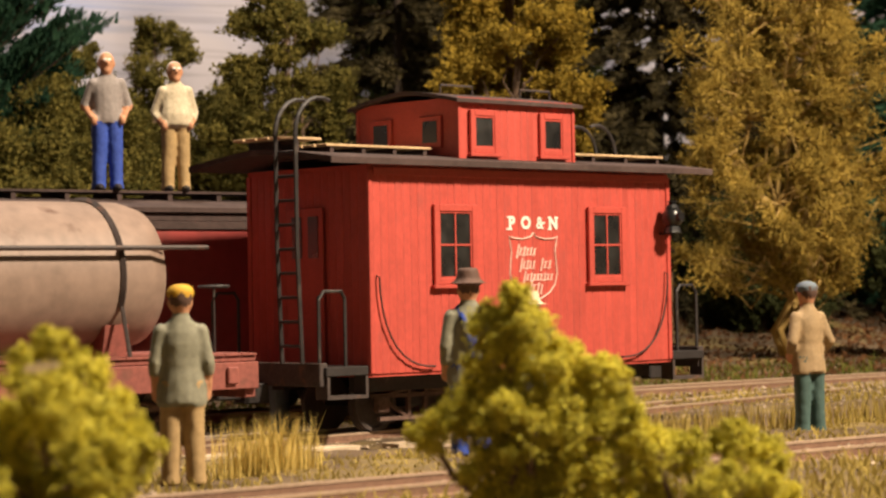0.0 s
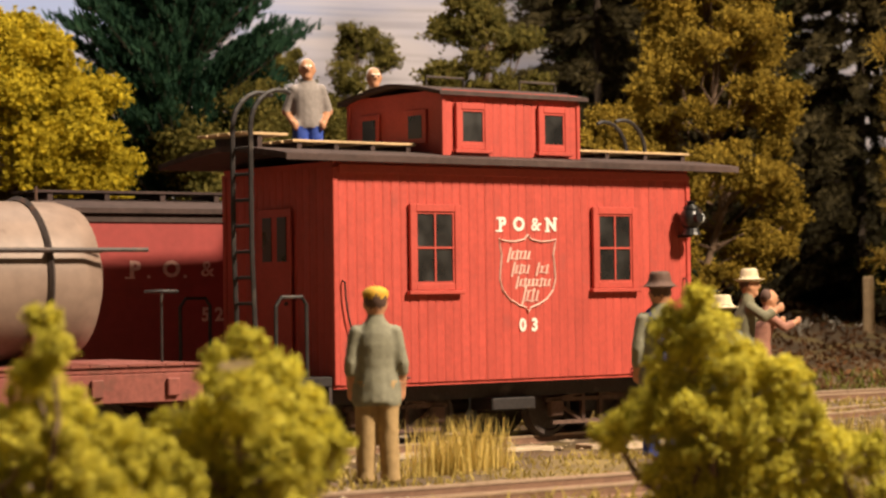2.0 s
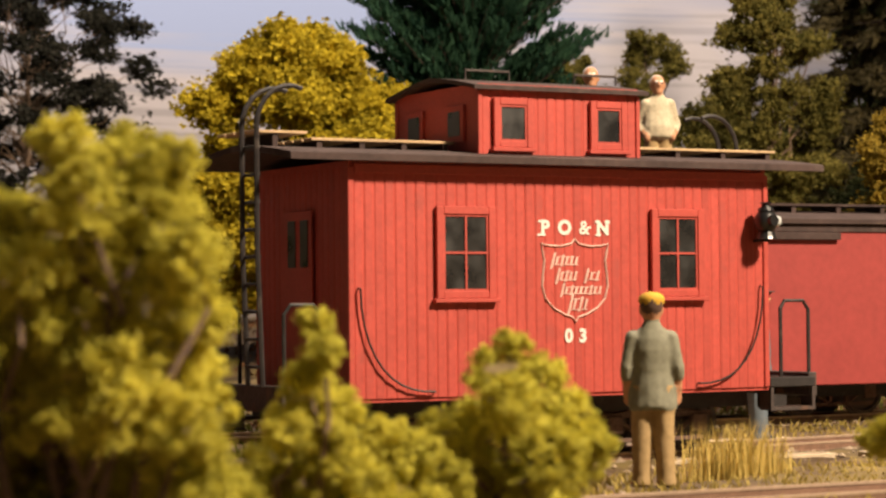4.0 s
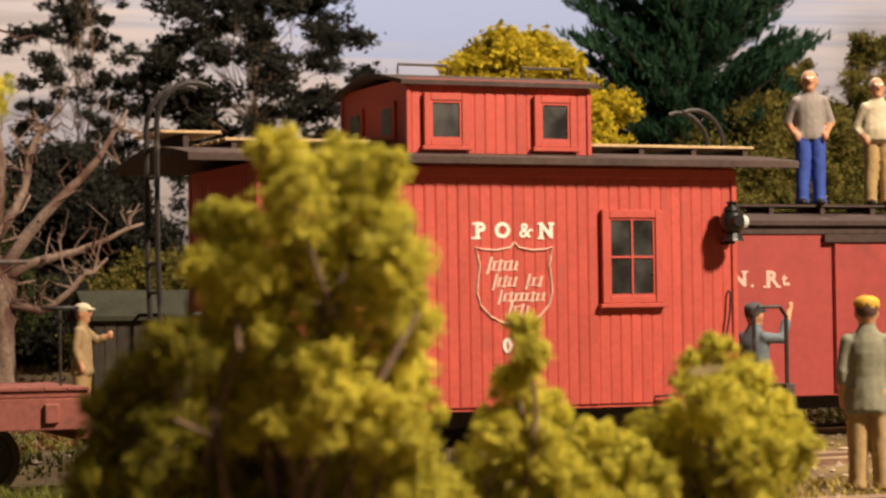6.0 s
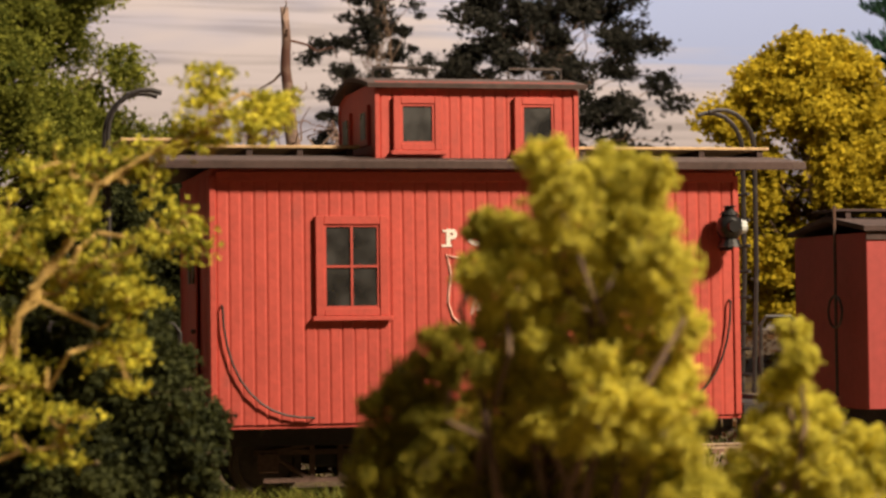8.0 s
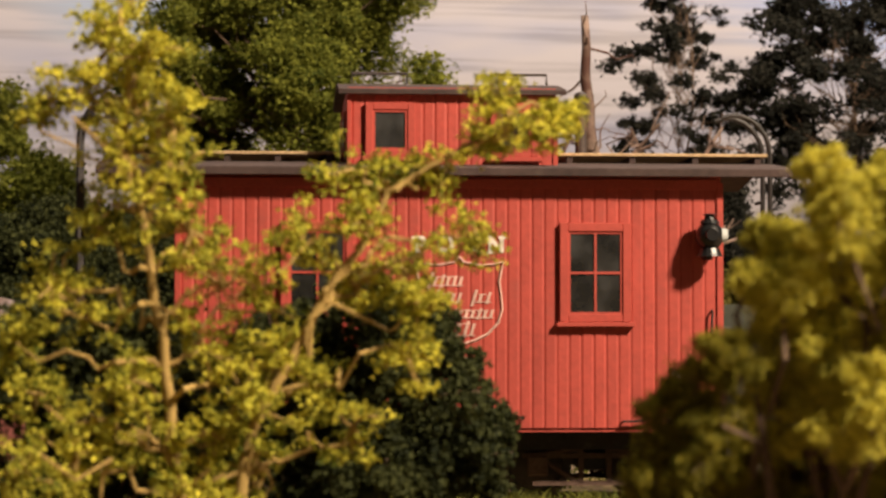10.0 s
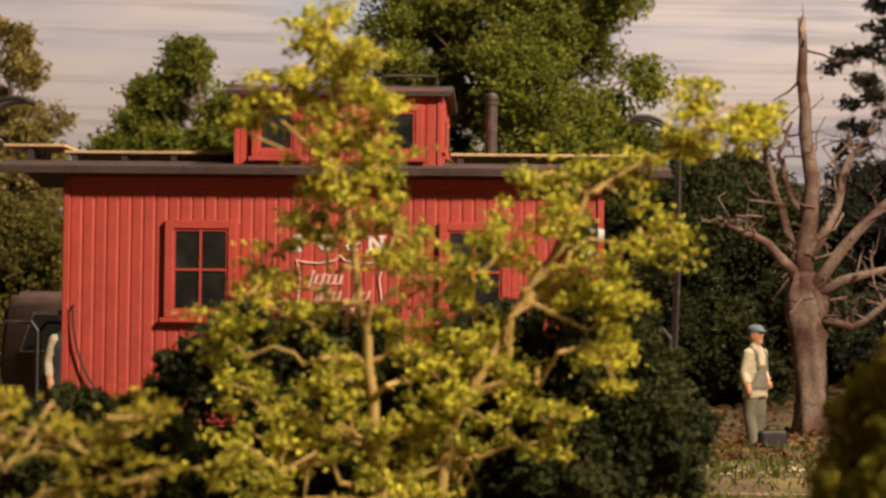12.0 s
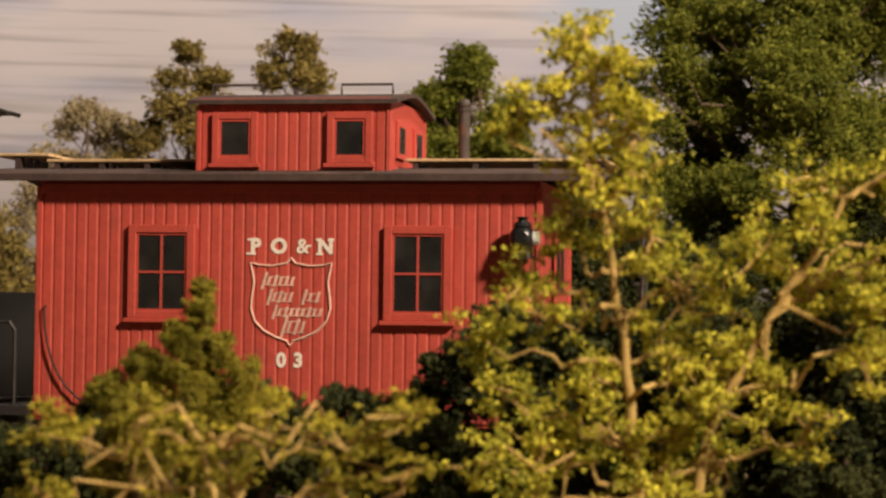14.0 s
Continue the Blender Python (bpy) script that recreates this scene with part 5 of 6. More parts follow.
def build_bushes():
    f1 = [(0, 3.35, .24), (-.3, 3.0, .32), (.2, 2.95, .32), (-.2, 2.5, .45), (.5, 2.4, .42), (1.05, 2.35, .32), (-.6, 1.9, .42), (0, 1.8, .55), (.7, 1.7, .5), (1.2, 1.9, .35), (-1.1, 1.7, .28), (-.2, 1.1, .55), (.6, 1.0, .55), (1.1, 1.2, .4)]
    bush("bush", "bright yellow-green bush with a tall point, beside the near track", 19.3, 21.6, -40, f1, FOAM, 71)
    bush("low_bush", "low yellow-green bush beside the near track", 21.2, 20.1, -40, [(-.8, 1.45, .36), (-.3, 1.4, .3), (.3, 1.5, .3), (.75, 1.35, .26), (-.8, .95, .4), (0, .95, .4), (.6, .9, .35)], FOAM, 72)
    f2 = [(0, 2.95, .22), (-.25, 2.7, .26), (.3, 2.62, .32), (0, 2.4, .42), (-.6, 2.05, .36), (.6, 2.15, .36), (.85, 1.85, .26), (-.8, 1.65, .36), (-.2, 1.8, .5), (.4, 1.6, .5), (-.5, 1.2, .5), (.3, 1.1, .5)]
    bush("bush", "yellow-green bush with a rounded point", 12.4, 21.1, -31.7, f2, FOAM, 73)
    f3 = [(0, 3.3, .17), (.05, 3.0, .22), (-.1, 2.7, .26), (.15, 2.4, .32), (-.3, 2.2, .28), (-.4, 1.8, .35), (.2, 1.9, .38), (.7, 2.05, .26), (1.0, 1.8, .32), (1.4, 1.6, .28), (.5, 1.5, .4), (-.5, 1.3, .4), (1.0, 1.2, .4), (0, 1.1, .5)]
    bush("bush", "slender yellow-green bush with low side growth", 9.9, 20.8, -22, f3, FOAM, 74)
    f4 = [(.05, 5.05, .26), (.6, 4.9, .36), (1.0, 4.8, .32), (.2, 4.55, .42), (.9, 4.35, .42), (-.4, 4.3, .32), (-.7, 4.4, .18), (.4, 4.0, .52), (1.2, 3.95, .38), (-.4, 3.8, .42), (-.7, 3.9, .22), (.9, 3.5, .48), (1.35, 3.35, .28), (.2, 3.3, .52), (-.3, 3.2, .48), (-.9, 3.15, .32), (1.1, 2.9, .42), (-1.2, 2.85, .38), (.5, 2.6, .56), (-.4, 2.5, .56), (-1.5, 2.45, .42), (1.2, 2.4, .4), (-1.1, 2.1, .56), (.2, 1.9, .66), (1.1, 1.8, .5), (-1.7, 1.85, .38), (-.6, 1.4, .7), (.7, 1.2, .6), (-1.5, 1.3, .5), (1.6, 1.4, .4)]
    # The tall bush's shaded lower left clumps, darkened by colour with olive foam.
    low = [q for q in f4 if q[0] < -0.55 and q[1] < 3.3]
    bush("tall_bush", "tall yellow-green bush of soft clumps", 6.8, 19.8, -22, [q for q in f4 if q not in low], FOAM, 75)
    bush("low_bush", "lower left of the tall bush, its shade put into olive foam", 6.75, 19.75, -22, low, FOAMDIM, 83)
    f5 = [(-.4, 7.4, .28), (-.5, 7.0, .36), (-.1, 6.9, .32), (-.9, 6.4, .38), (-1.3, 6.2, .22), (-.2, 6.3, .4), (.2, 6.1, .28), (-.3, 5.6, .4), (.3, 5.5, .32), (-.1, 4.9, .46), (.5, 4.7, .4), (-.6, 4.7, .32), (-1.2, 4.0, .4), (-1.7, 3.3, .36), (-.8, 3.6, .4), (.9, 4.0, .46), (1.5, 3.7, .4), (1.7, 3.1, .4), (.7, 3.2, .4), (-.2, 2.8, .4), (-1.3, 2.6, .32), (1.2, 2.4, .4), (-.9, 1.9, .4), (.2, 1.9, .4), (1.5, 1.7, .4), (-1.0, 1.2, .4), (0.4, 1.2, .4), (1.0, 1.3, .4), (-.4, 2.2, .35), (.9, 2.0, .35), (-1.6, 1.7, .35)]
    lacy_tree("young_tree", "young tree with bright yellow-green lacy leaves and tan twigs", 0.0, 26.4, 5.4, [(0.5, 0.1), (0.25, 2.5), (0.0, 4.2), (-0.3, 6.0), (-0.4, 7.5)], f5, LACY, 76)
    f5b = [(1.9, 4.5, .36), (2.7, 4.8, .36), (2.7, 5.5, .34), (3.1, 5.5, .34), (3.8, 5.5, .34), (4.5, 6.5, .26), (5.2, 6.1, .26), (5.5, 6.3, .16), (4.4, 5.9, .26), (4.2, 4.6, .26), (3.3, 4.2, .34), (2.7, 4.0, .36), (3.3, 3.1, .32), (2.0, 2.8, .4), (2.6, 2.2, .36), (3.4, 3.7, .3)]
    f5b = [(a - 2.4, h, r) for a, h, r in f5b]
    lacy_tree("young_tree", "leaning young tree with lacy yellow-green leaves", 2.4, 26.7, 5.4, [(-1.4, 0.1), (-1.1, 2.2), (-0.2, 3.8), (0.7, 5.2), (2.2, 6.2)], f5b, LACY, 77, r0=0.09)
    f6 = [(0.3, 3.4, .8), (-.9, 3.1, .7), (1.0, 3.2, .7), (1.4, 2.5, .8), (-1.8, 2.5, .7), (0, 2.3, 1.0), (1.8, 1.7, .8), (-1, 1.5, 1.), (.6, 1.3, 1.)]
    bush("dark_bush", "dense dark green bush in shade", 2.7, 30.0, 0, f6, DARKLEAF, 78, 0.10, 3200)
    f6b = [(-.6, 3.2, .75), (0.3, 3.1, .7), (-1.4, 2.5, .6), (1.2, 2.8, .7), (-1.9, 1.7, .7), (0, 2.2, .8), (1, 2.0, .8), (2.0, 2.5, .6), (0, 1.2, .8), (1.4, 1.2, .8), (-1.4, 1.1, .7)]
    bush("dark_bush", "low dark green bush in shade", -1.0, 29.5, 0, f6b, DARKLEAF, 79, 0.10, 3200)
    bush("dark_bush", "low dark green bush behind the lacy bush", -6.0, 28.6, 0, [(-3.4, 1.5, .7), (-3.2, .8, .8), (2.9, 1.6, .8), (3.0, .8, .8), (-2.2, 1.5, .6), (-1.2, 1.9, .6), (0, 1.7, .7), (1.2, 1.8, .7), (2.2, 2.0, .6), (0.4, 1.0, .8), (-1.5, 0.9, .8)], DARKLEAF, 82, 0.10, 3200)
    f7 = [(0, 3.9, .16), (0, 3.6, .22), (-.2, 3.2, .3), (.2, 3.1, .28), (-.7, 2.85, .3), (.5, 2.7, .32), (-.2, 2.6, .46), (-1.1, 2.5, .32), (-.6, 2.1, .5), (.3, 2.1, .5), (-1, 1.6, .5), (0, 1.5, .6)]
    bush("bush", "olive-green bush with a thin point", -5.3, 25.2, 5.4, f7, FOAMDIM, 80)
    f8 = [(-1, 2.3, .26), (-.3, 2.0, .32), (.4, 2.3, .26), (1, 2.2, .32), (1.6, 2.1, .32), (2, 2.4, .22), (-1.8, 2.1, .36), (-2.3, 2.2, .26), (1.2, 1.6, .36), (0, 1.5, .36), (-1.2, 1.5, .36), (2, 1.7, .26), (-2.2, 1.4, .36)]
    lacy_tree("low_bush", "low lacy yellow-green bush with tan twigs", -4.3, 22.1, 5.4, [(0.3, 0.1), (0.1, 0.9), (-0.2, 1.5), (-0.3, 2.0)], f8, LACYLOW, 81, 0.075, 11, 17, 0.08)


# ---- figures, one plain mesh each ----
from mathutils import noise
from mathutils.bvhtree import BVHTree

def colour(name, c, rough=0.75):
    return mat(name, c, rough, 0.18, 3.0, 0.2)


SKIN = colour("painted_skin", (0.50, 0.25, 0.14), 0.6)


def cast(name, me):
    """Fuse the shapes of a figurine into one moulded skin that keeps the paint of the nearest shape."""
    tree_of = BVHTree.FromPolygons([v.co for v in me.vertices], [p.vertices for p in me.polygons])
    paint = [p.material_index for p in me.polygons]
    raw = new(name, me)
    rm = raw.modifiers.new("fuse", "REMESH")
    rm.mode, rm.voxel_size, rm.use_smooth_shade = "VOXEL", 0.00045, True
    bpy.context.view_layer.update()
    fused = bpy.data.meshes.new_from_object(raw.evaluated_get(bpy.context.evaluated_depsgraph_get()))
    bpy.data.objects.remove(raw)
    fused.materials.clear()
    for m in me.materials:
        fused.materials.append(m)
    for p in fused.polygons:
        p.material_index = paint[tree_of.find_nearest(p.center)[2]]
        p.use_smooth = True
    for v in fused.vertices:
        fold = noise.noise(Vector((v.co.x * 330, v.co.y * 330, v.co.z * 150))) + 0.5 * noise.noise(v.co * 700)
        v.co += v.normal * (0.00016 * fold)
    return fused


def figure(name, label, x, y, z, height, face, shirt, trousers, hat=None, hat_kind="", hair=None, belly=0.0, arm=(0.0, 0.0), sleeve=0.55, bib=None, vest=None, stride=0.0, bent=0.0, loose=True, beard=False):
    """A small painted figurine that faces the given compass turn (0 looks towards -y); height in cm, hat included."""
    k = height / 3.72
    s = Shape()

    def setmi(before, mi):
        s.bm.faces.ensure_lookup_table()
        for fc in s.bm.faces[before:]:
            fc.material_index, fc.smooth = mi, True

    def limb(pts, r0, r1, mi, seg=8):
        n = len(s.bm.faces)
        s.tube(pts, r0, r1, seg)
        setmi(n, mi)
    hip = 1.75

    def loft(sections, mi, seg=14):
        n = len(s.bm.faces)
        rings = [[s.bm.verts.new((cx + a * math.cos(q), cy + b * math.sin(q), cz)) for q in (2 * math.pi * j / seg for j in range(seg))] for cx, cy, cz, a, b in sections]
        for p, q in zip(rings, rings[1:]):
            for j in range(seg):
                s.bm.faces.new((p[j], p[(j + 1) % seg], q[(j + 1) % seg], q[j]))
        s.bm.faces.new(rings[0])
        s.bm.faces.new(rings[-1])
        setmi(n, mi)
    for sg in (-1, 1):
        st = sg * stride
        loft([(sg * 0.235, st * 0.6, 0.03, 0.195, 0.22), (sg * 0.225, st * 0.5, 0.22, 0.175, 0.20), (sg * 0.205, -st * 0.1 + 0.02, hip * 0.52, 0.19, 0.21), (sg * 0.19, 0, hip * 0.85, 0.215, 0.25), (sg * 0.16, 0, hip + 0.1, 0.23, 0.26)], 1, 12)
        s.ball((sg * 0.23, st * 0.6 - 0.12, 0.07), 0.13, 0.27, 0.09, mi=3)
    y1, y2 = -bent * 0.4, -bent * 0.65
    sh = hip + 1.12
    loft([(0, 0, hip - (0.30 if loose else 0.02), 0.45 if loose else 0.385, 0.35 if loose else 0.29), (0, -belly * 0.4, hip + 0.06, 0.41 + belly * 0.7, 0.30 + belly), (0, -0.02 - belly * 0.4, hip + 0.35, 0.38 + belly, 0.28 + belly), (0, y1, hip + 0.78, 0.40, 0.28), (0, y2, sh - 0.16, 0.39, 0.25), (0, y2, sh - 0.02, 0.30, 0.20), (0, y2, sh + 0.10, 0.19, 0.16), (0, y2, sh + 0.20, 0.13, 0.13)], 6 if vest else 0)
    for sg, lift in ((-1, arm[0]), (1, arm[1])):
        top = (sg * 0.345, y2, sh - 0.13)
        if lift > 0:
            el = (sg * 0.60, y2 - 0.30, sh - 0.45 + lift * 0.3)
            ha = (sg * 0.54, y2 - 0.72, sh - 0.35 + lift)
        elif lift < 0:
            el = (sg * 0.56, 0.12, sh - 0.70)
            ha = (sg * 0.37, -0.26, hip + 0.04)
        else:
            el = (sg * 0.475, 0.06, sh - 0.70)
            ha = (sg * 0.46, -0.14, sh - 1.26)
        s.ball(top, 0.145, 0.16, 0.15, 10, 7, 0)
        s.ball(el, 0.125, 0.125, 0.125, 10, 7, 0 if sleeve > 0.25 else 2)
        mid = tuple(a * (1 - sleeve) + b * sleeve for a, b in zip(el, ha))
        limb([top, tuple((a + b) / 2 for a, b in zip(top, el)), el, tuple((a + b) / 2 for a, b in zip(el, mid)), mid], 0.148, 0.118, 0)
        limb([tuple(a * 0.1 + b * 0.9 for a, b in zip(el, mid)), ha], 0.095, 0.075, 2)
        s.ball(ha, 0.085, 0.095, 0.13, 8, 6, 2)
    hz = hip + 1.52
    hy = -bent * 0.8 - 0.03
    limb([(0, hy, hz - 0.38), (0, hy, hz - 0.1)], 0.13, 0.12, 2)
    s.ball((0, hy, hz), 0.205, 0.235, 0.28, 12, 9, 2)
    s.ball((0, hy - 0.24, hz - 0.02), 0.04, 0.06, 0.06, 6, 5, 2)
    if hair:
        s.ball((0, hy + 0.10, hz + 0.08), 0.208, 0.175, 0.225, 12, 8, 4)
    for sg in (-1, 1):
        s.ball((sg * 0.205, hy + 0.02, hz - 0.02), 0.03, 0.05, 0.075, 6, 5, 2)
        s.ball((sg * 0.085, hy - 0.222, hz + 0.075), 0.055, 0.022, 0.022, 6, 5, 4)
        s.ball((sg * 0.085, hy - 0.222, hz + 0.03), 0.032, 0.018, 0.022, 6, 5, 3)
    s.ball((0, hy - 0.12, hz - 0.20), 0.13, 0.11, 0.09, 8, 6, 2)
    if beard:
        s.ball((0, hy - 0.15, hz - 0.20), 0.15, 0.12, 0.13, 8, 6, 4)
    if bib:
        for sg in (-1, 1):
            limb([(sg * 0.2, -0.30, hip + 0.55), (sg * 0.22, y2 - 0.235, sh - 0.12), (sg * 0.22, y2, sh + 0.06), (sg * 0.16, y2 + 0.235, sh - 0.15), (0, 0.31, hip + 0.4), (0, 0.34, hip)], 0.05, 0.05, 1, 6)
        loft([(0, -0.14, hip - 0.05, 0.40, 0.23), (0, -0.14, hip + 0.2, 0.33, 0.20), (0, -0.13, hip + 0.62, 0.26, 0.18)], 1)
    if hat_kind == "brim":
        limb([(0, hy, hz + 0.12), (0, hy, hz + 0.16)], 0.42, 0.40, 5, 16)
        limb([(0, hy, hz + 0.16), (0, hy, hz + 0.30), (0, hy, hz + 0.42)], 0.25, 0.19, 5, 14)
    elif hat_kind == "cap":
        s.ball((0, hy + 0.02, hz + 0.16), 0.25, 0.27, 0.17, 12, 8, 5)
        s.ball((0, hy - 0.24, hz + 0.12), 0.17, 0.16, 0.035, 10, 5, 5)
    me = s.mesh(name, shirt, trousers, SKIN, BLACK, hair or BLACK, hat or BLACK, vest or BLACK)
    me.transform(Matrix.Diagonal((k, k, k, 1)))
    ob = new(name, cast(name, me))
    ob.matrix_world = pose(x * S, y * S, z * S, 0, 0, face)
    return tagged(ob, label, "figurine", "painted figurines on the layout")


def build_figures():
    grey, sage, blue = colour("grey_cloth", (0.27, 0.24, 0.23)), colour("sage_cloth", (0.22, 0.215, 0.155)), colour("denim", (0.035, 0.075, 0.36))
    khaki, cream, tan = colour("khaki_cloth", (0.38, 0.26, 0.12)), colour("cream_cloth", (0.52, 0.45, 0.32)), colour("tan_cloth", (0.30, 0.21, 0.11))
    yellow, brown, teal = colour("yellow_cap", (0.55, 0.32, 0.03)), colour("brown_felt", (0.10, 0.055, 0.04)), colour("teal_cloth", (0.06, 0.11, 0.10))
    slate, straw, dark = colour("slate_cloth", (0.13, 0.16, 0.19)), colour("straw_hat", (0.60, 0.50, 0.34)), colour("dark_cloth", (0.05, 0.05, 0.055))
    silver, overall = colour("silver_hair", (0.72, 0.66, 0.60)), colour("overall_cloth", (0.17, 0.15, 0.11))
    olive, brick = colour("olive_cloth", (0.17, 0.16, 0.10)), colour("brick_cloth", (0.30, 0.14, 0.10))
    figure("figurine", "painted figure in yellow cap, sage shirt and khaki trousers", 22.45, 33.8, 0.18, 3.62, 150, sage, khaki, yellow, "cap", brown, sleeve=0.3)
    zr = 5.55 + 0.64
    figure("figurine", "painted figure in grey shirt and blue jeans on the boxcar roof", 32.1, 51.6, zr, 3.75, -25, grey, blue, None, "", silver, arm=(-1, -1), sleeve=0.0, loose=False)
    figure("figurine", "painted figure in cream shirt and khakis on the boxcar roof", 34.2, 51.6, zr, 3.6, -20, cream, khaki, None, "", silver, 0.08, (-1, -1), loose=False)
    figure("figurine", "painted figure in blue cap, tan jacket and teal trousers", 39.3, 34.3, 0.16, 3.5, 170, tan, teal, slate, "cap", brown, arm=(-1, -1))
    figure("figurine", "painted figure in brown felt hat and blue overalls", 30.55, 35.6, 0.1, 3.85, 150, sage, blue, brown, "brim", brown, bib=True)
    figure("figurine", "painted figure in cream hat and grey shirt", 33.4, 36.9, 0.0, 3.45, 160, slate, dark, straw, "brim", brown)
    figure("figurine", "painted figure in straw hat beside the siding", 43.7, 47.6, 0.0, 4.15, 60, olive, dark, straw, "brim", brown, arm=(0.2, 0.1), bent=0.2)
    figure("figurine", "painted bareheaded figure leaning forward", 44.9, 48.2, 0.0, 3.7, 70, brick, dark, None, "", brown, arm=(0.15, 0.15), bent=0.35)
    figure("figurine", "painted figure in grey hat and boots beside the boxcar", 34.4, 47.4, -0.05, 4.1, 60, slate, slate, dark, "brim", brown)
    figure("figurine", "painted figure in dark cap with a raised hand", 28.3, 48.1, -0.05, 3.8, 110, slate, dark, dark, "cap", brown, arm=(0.95, 0.0))
    figure("figurine", "painted figure in flat cap, cream shirt and grey overalls", 11.2, 62.8, 0.22, 3.6, 42, cream, overall, slate, "cap", brown, arm=(0, -1), stride=0.25, bib=True)
    figure("figurine", "painted figure in pale cap and tan coat by the dead tree", 16.4, 68.5, 0.25, 3.8, 60, tan, khaki, cream, "cap", brown, arm=(0, 0.1))
    figure("figurine", "painted white-bearded figure in dark waistcoat", -7.65, 56.6, 0.2, 3.9, 20, cream, dark, brown, "cap", silver, vest=dark, beard=True)


# ---- small things ----
def build_shed():
    e = empty("shed", 18.6, 72.5, 0, label="small weathered shed with a mossy green roof", category="shed")
    z0 = float(ground_z(18.6, 72.5)) - 0.05
    wood, moss = mat("grey_shed_boards", (0.045, 0.036, 0.028), 0.9, 0.4, 3.0, 0.4, obj=0.2), mat("mossy_roof", (0.03, 0.03, 0.018), 0.9, 0.4, 2.0, 0.5)
    wall = part("wall", Shape().box(-0.9, 2.6, 0, 2.0, z0, 3.4), wood, e, "dark weathered boards")
    for k in range(9):
        x = -0.9 + k * 0.39
        part("board", Shape().box(x + 0.01, x + 0.37, -0.06, -0.002, z0, 3.35), wood, wall)
    roof = Shape().prism([(-0.35, 3.35), (-0.35, 3.5), (1.0, 4.35), (2.35, 3.5), (2.35, 3.35), (1.0, 4.2)], "x", -1.2, 2.9)
    part("roof", roof, moss, e, "mossy green sloping roof")


def build_post():
    e = empty("wooden_post", 72.0, 70.7, 0, label="short pale wooden post on the bank", category="post")
    z = float(ground_z(72.0, 70.7))
    part("shaft", Shape().tube([(0, 0, z - 0.2), (0.02, 0, z + 1.3), (0, 0, 4.0)], 0.26, 0.24, 12), TANWOOD, e)
    part("top", Shape().tube([(0, 0, 4.0), (0, 0, 4.06)], 0.235, 0.19, 12), TANWOOD, e)


def build_satchel():
    e = empty("satchel", 11.5, 61.6, 0, 15, label="small black leather bag on the turf", category="bag")
    z = float(ground_z(11.5, 61.6))
    part("body", Shape().box(-0.4, 0.4, -0.18, 0.18, z, z + 0.5, 0.06), BLACK, e)
    part("handle", Shape().tube([(-0.2, 0, z + 0.48), (-0.15, 0, z + 0.64), (0.15, 0, z + 0.64), (0.2, 0, z + 0.48)], 0.03, seg=5), BLACK, e)


def build_dried_leaf():
    e = empty("dried_leaf", 12.1, 20.75, 0, -31, label="pale dried leaf caught in a bush", category="leaf")
    s = Shape().prism([(-0.2, 2.76), (-0.05, 2.73), (0.17, 2.79), (0.2, 2.83), (0.03, 2.85), (-0.15, 2.82)], "y", -0.42, -0.40)
    part("blade", s, mat("pale_dry_leaf", (0.75, 0.62, 0.40), 0.8, 0.15, 3.0, 0.2), e)


def build_planks():
    for x, y, t, l in ((30.2, 41.9, 2, 4.5), (35.4, 41.6, -1, 4.2), (32.8, 47.3, 0, 5.0)):
        e = empty("crossing_plank", x, y, float(ground_z(x, y)) - 0.05, t, label="pale weathered plank lying beside the rail", category="plank", group="crossing planks")
        part("board", Shape().box(-l / 2, l / 2, -0.32, 0.32, 0, 0.16, 0.02), PLANK, e)


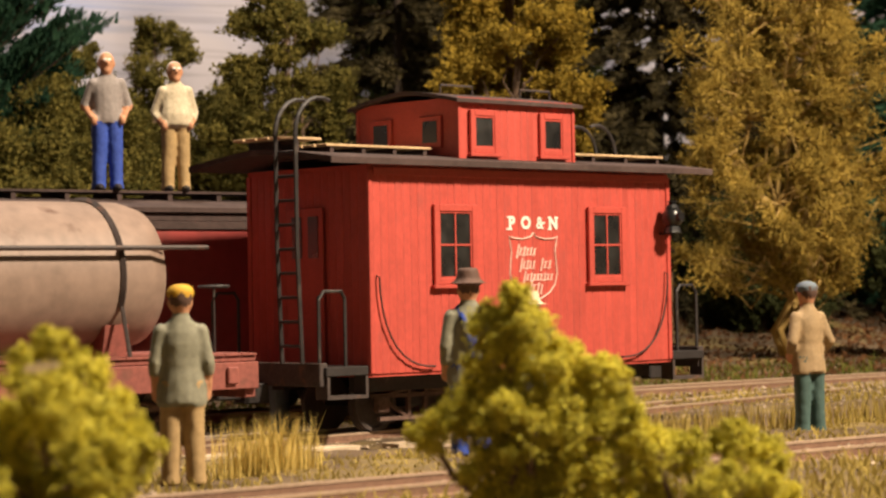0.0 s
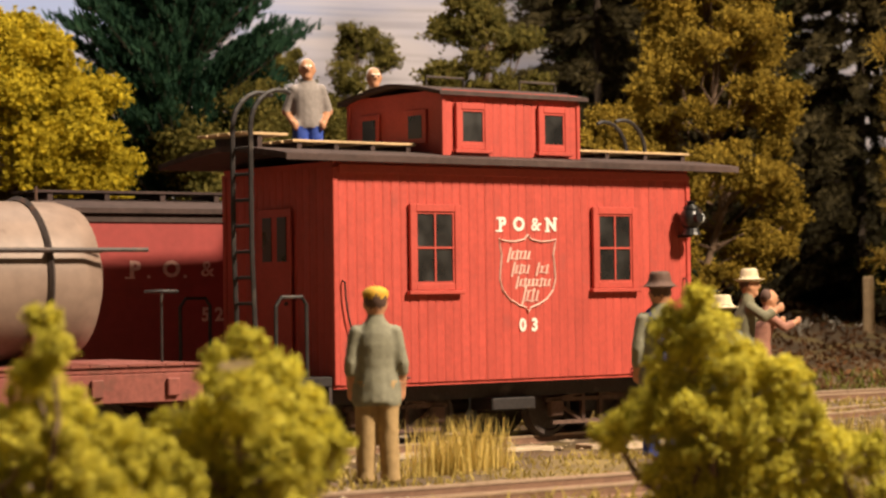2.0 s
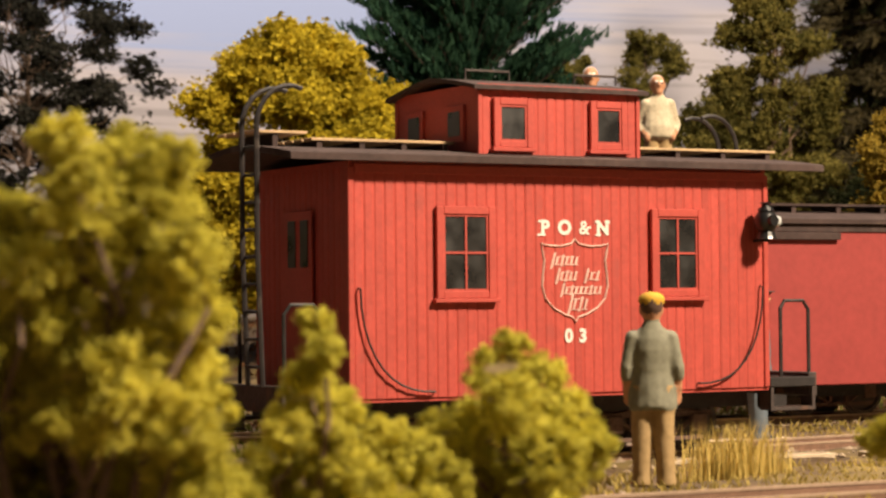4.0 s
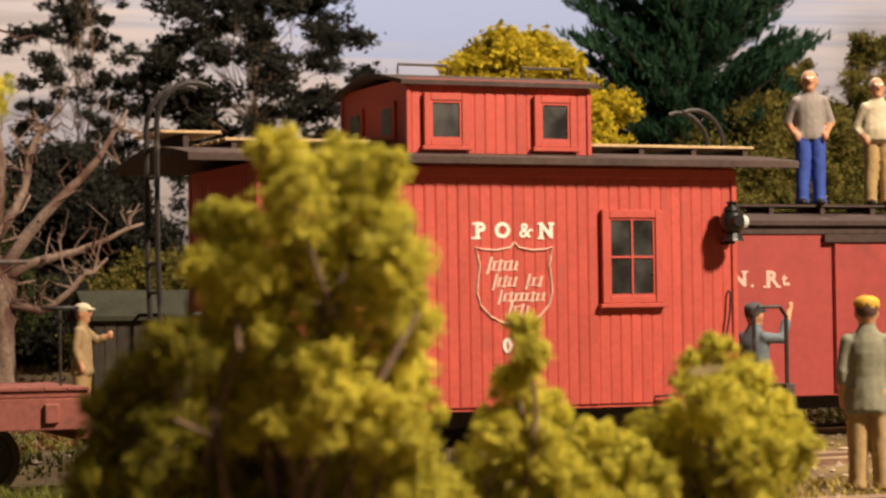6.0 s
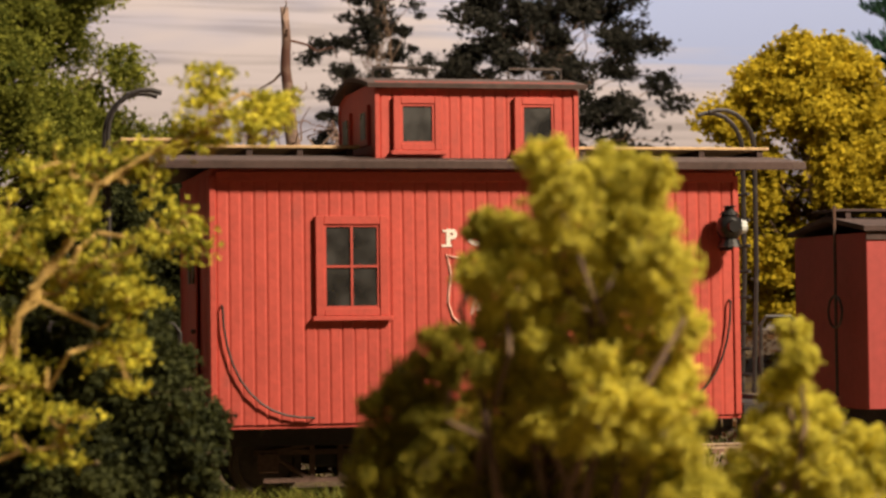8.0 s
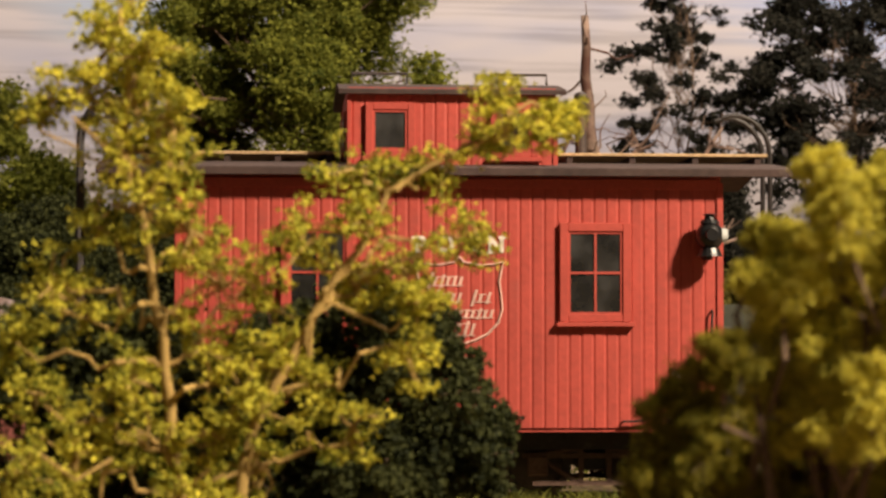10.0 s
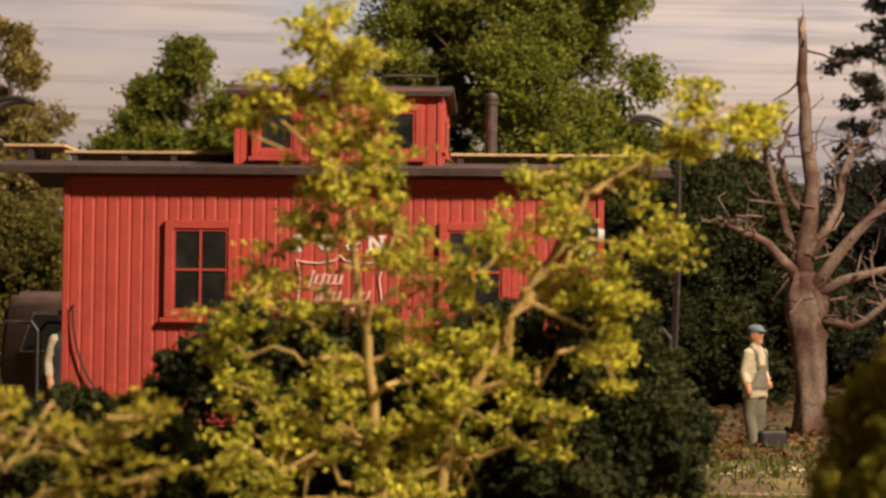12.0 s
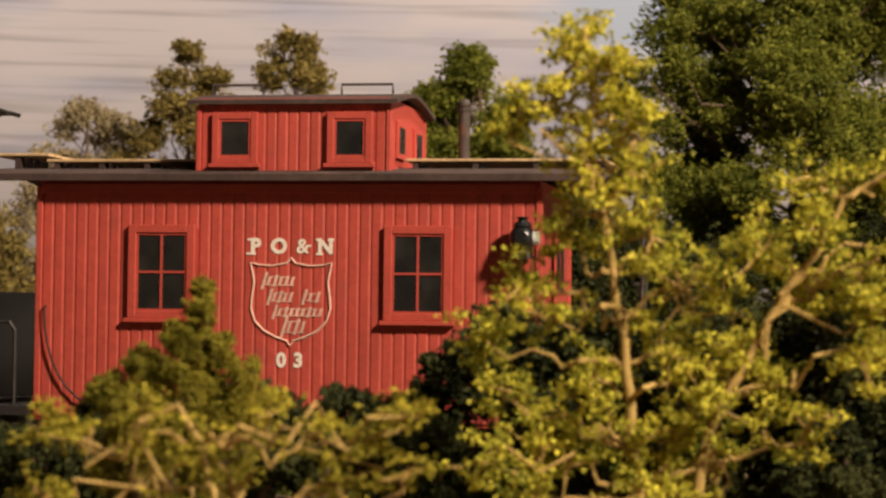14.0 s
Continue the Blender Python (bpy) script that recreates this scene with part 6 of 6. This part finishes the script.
def build_vehicle(name, label, x, y, turn, prof, windows, lamp_x, paint):
    """A small model car: rounded body, side windows with bright frames, bumper, lamps and four wheels."""
    chrome = mat("chrome", (0.6, 0.58, 0.55), 0.2, 0.05, 1.0, 0.0, metal=1.0)
    dim = mat("dim_car_glass", (0.012, 0.013, 0.013), 0.35, 0.1, 1.0, 0.0, spec=0.2)
    redlens = mat("red_tail_lens", (0.6, 0.01, 0.02), 0.15, 0.05, 1.0, 0.0, spec=0.8)
    z = float(ground_z(x, y))
    e = empty(name, x, y, z - 0.02, turn, label=label, category="car")
    prof = [(a, h * 1.12) for a, h in prof]
    windows = [(a, b, c * 1.12, d * 1.12) for a, b, c, d in windows]
    s = Shape().prism(prof, "y", 0.15, 3.4)
    bmesh.ops.bevel(s.bm, geom=s.bm.edges[:], offset=0.14, segments=2, affect="EDGES")
    body = part("body", s, paint, e, smooth=True)
    for a, b, c, d in windows:
        slant = 0.35 * (d - c)
        w = part("side_window", Shape().prism([(a, c), (b, c), (b - 0.05, d), (a + slant, d)], "y", 0.10, 0.148), chrome, body, "bright-framed side window")
        part("pane", Shape().prism([(a + 0.09, c + 0.06), (b - 0.07, c + 0.06), (b - 0.11, d - 0.07), (a + slant + 0.04, d - 0.07)], "y", 0.085, 0.098), dim, w)
    part("bumper", Shape().box(lamp_x + 0.05, lamp_x + 0.25, 0.0, 3.5, 0.7, 0.95, 0.04), chrome, body)
    for yy in (0.4, 3.1):
        part("tail_lamp", Shape().ball((lamp_x + 0.03, yy, 1.35), 0.14, 0.14, 0.14, 10, 8), redlens, body)
    part("door_handle", Shape().box(-0.7, -0.35, 0.06, 0.148, 1.75, 1.82), chrome, body)
    for wx in (-2.9, 2.5):
        for wy in (-0.02, 3.0):
            w = part("wheel", Shape().tube([(wx, wy, 0.62), (wx, wy + 0.5, 0.62)], 0.62, seg=20), BLACK, e)
            part("hub_cap", Shape().tube([(wx, wy - 0.05, 0.62), (wx, wy - 0.002, 0.62)], 0.25, 0.3, 14), IRON, w)


def build_vehicles():
    rosy = mat("rosy_brown_car_paint", (0.115, 0.075, 0.062), 0.5, 0.2, 1.0, 0.0, spec=0.3)
    black = mat("black_car_paint", (0.007, 0.006, 0.006), 0.7, 0.1, 1.0, 0.0, spec=0.1)
    van = [(-4.6, 0.7), (-4.6, 2.1), (-2.6, 2.2), (-2.0, 3.6), (-1.2, 3.75), (4.0, 3.75), (4.3, 3.4), (4.4, 1.3), (4.3, 0.6)]
    build_vehicle("automobile", "old rosy-brown van with a bright window frame", -5.25, 58.0, 0, [(-a, h) for a, h in van], [(-3.9, -1.9, 2.3, 3.25), (-1.6, 0.4, 2.3, 3.25), (0.6, 1.9, 2.3, 3.25)], 4.35, rosy)
    build_vehicle("automobile", "old black van with red tail lamps", -20.6, 60.0, 0, van, [(-1.9, -0.6, 2.25, 3.3), (-0.4, 1.4, 2.25, 3.3)], 4.35, black)


build_ground()
build_backdrop()
build_tracks()
WHEELS = []
CABOOSE = build_caboose(WHEELS)
TANK = build_tank_car(WHEELS)
build_boxcar()
build_figures()
build_background_trees()
build_dead_tree()
build_bushes()
build_shed()
build_post()
build_satchel()
build_planks()
build_dried_leaf()
build_vehicles()
build_grass()
build_stones()
build_litter()
build_wildflowers()


# ---- what moves ----
CAB_ROWS = [
    (0, 33.764, 42.903, 3.553),
    (0.5, 32.114, 42.821, 3.293),
    (1, 30.440, 42.724, 3.064),
    (1.5, 28.810, 42.577, 2.826),
    (2, 27.044, 42.445, 2.559),
    (2.5, 25.371, 42.310, 2.259),
    (3, 23.702, 42.182, 1.979),
    (3.5, 22.017, 42.061, 1.719),
    (6, 13.405, 41.279, 0.836),
    (6.5, 11.728, 41.257, 0.449),
    (7, 10.028, 41.308, -0.076),
    (7.5, 8.464, 41.348, -0.718),
    (8, 6.810, 41.472, -1.309),
    (8.5, 5.201, 41.621, -1.791),
    (11, -2.688, 42.227, -3.452),
    (11.5, -4.297, 42.380, -3.701),
    (12, -5.925, 42.550, -3.915),
    (12.5, -7.556, 42.728, -4.147),
    (13, -9.176, 42.913, -4.456),
    (13.5, -10.790, 43.123, -4.839),
    (14, -12.425, 43.293, -5.257),
]


def motions():
    cab, tank = [], []
    for t, x, y, h in CAB_ROWS:
        m = pose(x * S, y * S, 0.10 * S, 0, 0, h)
        cab.append((t, m))
        tank.append((t, m @ pose(-3.28 * S, 0.08 * S, 0, 0, 0, -2.6)))
    walk(CABOOSE, cab)
    walk(TANK, tank)
    for w in WHEELS:
        base = Matrix.Translation(w.location)
        walk(w, [(k * 0.2, base @ pose(0, 0, 0, 0, -57.5 * k, 0)) for k in range(71)])


motions()
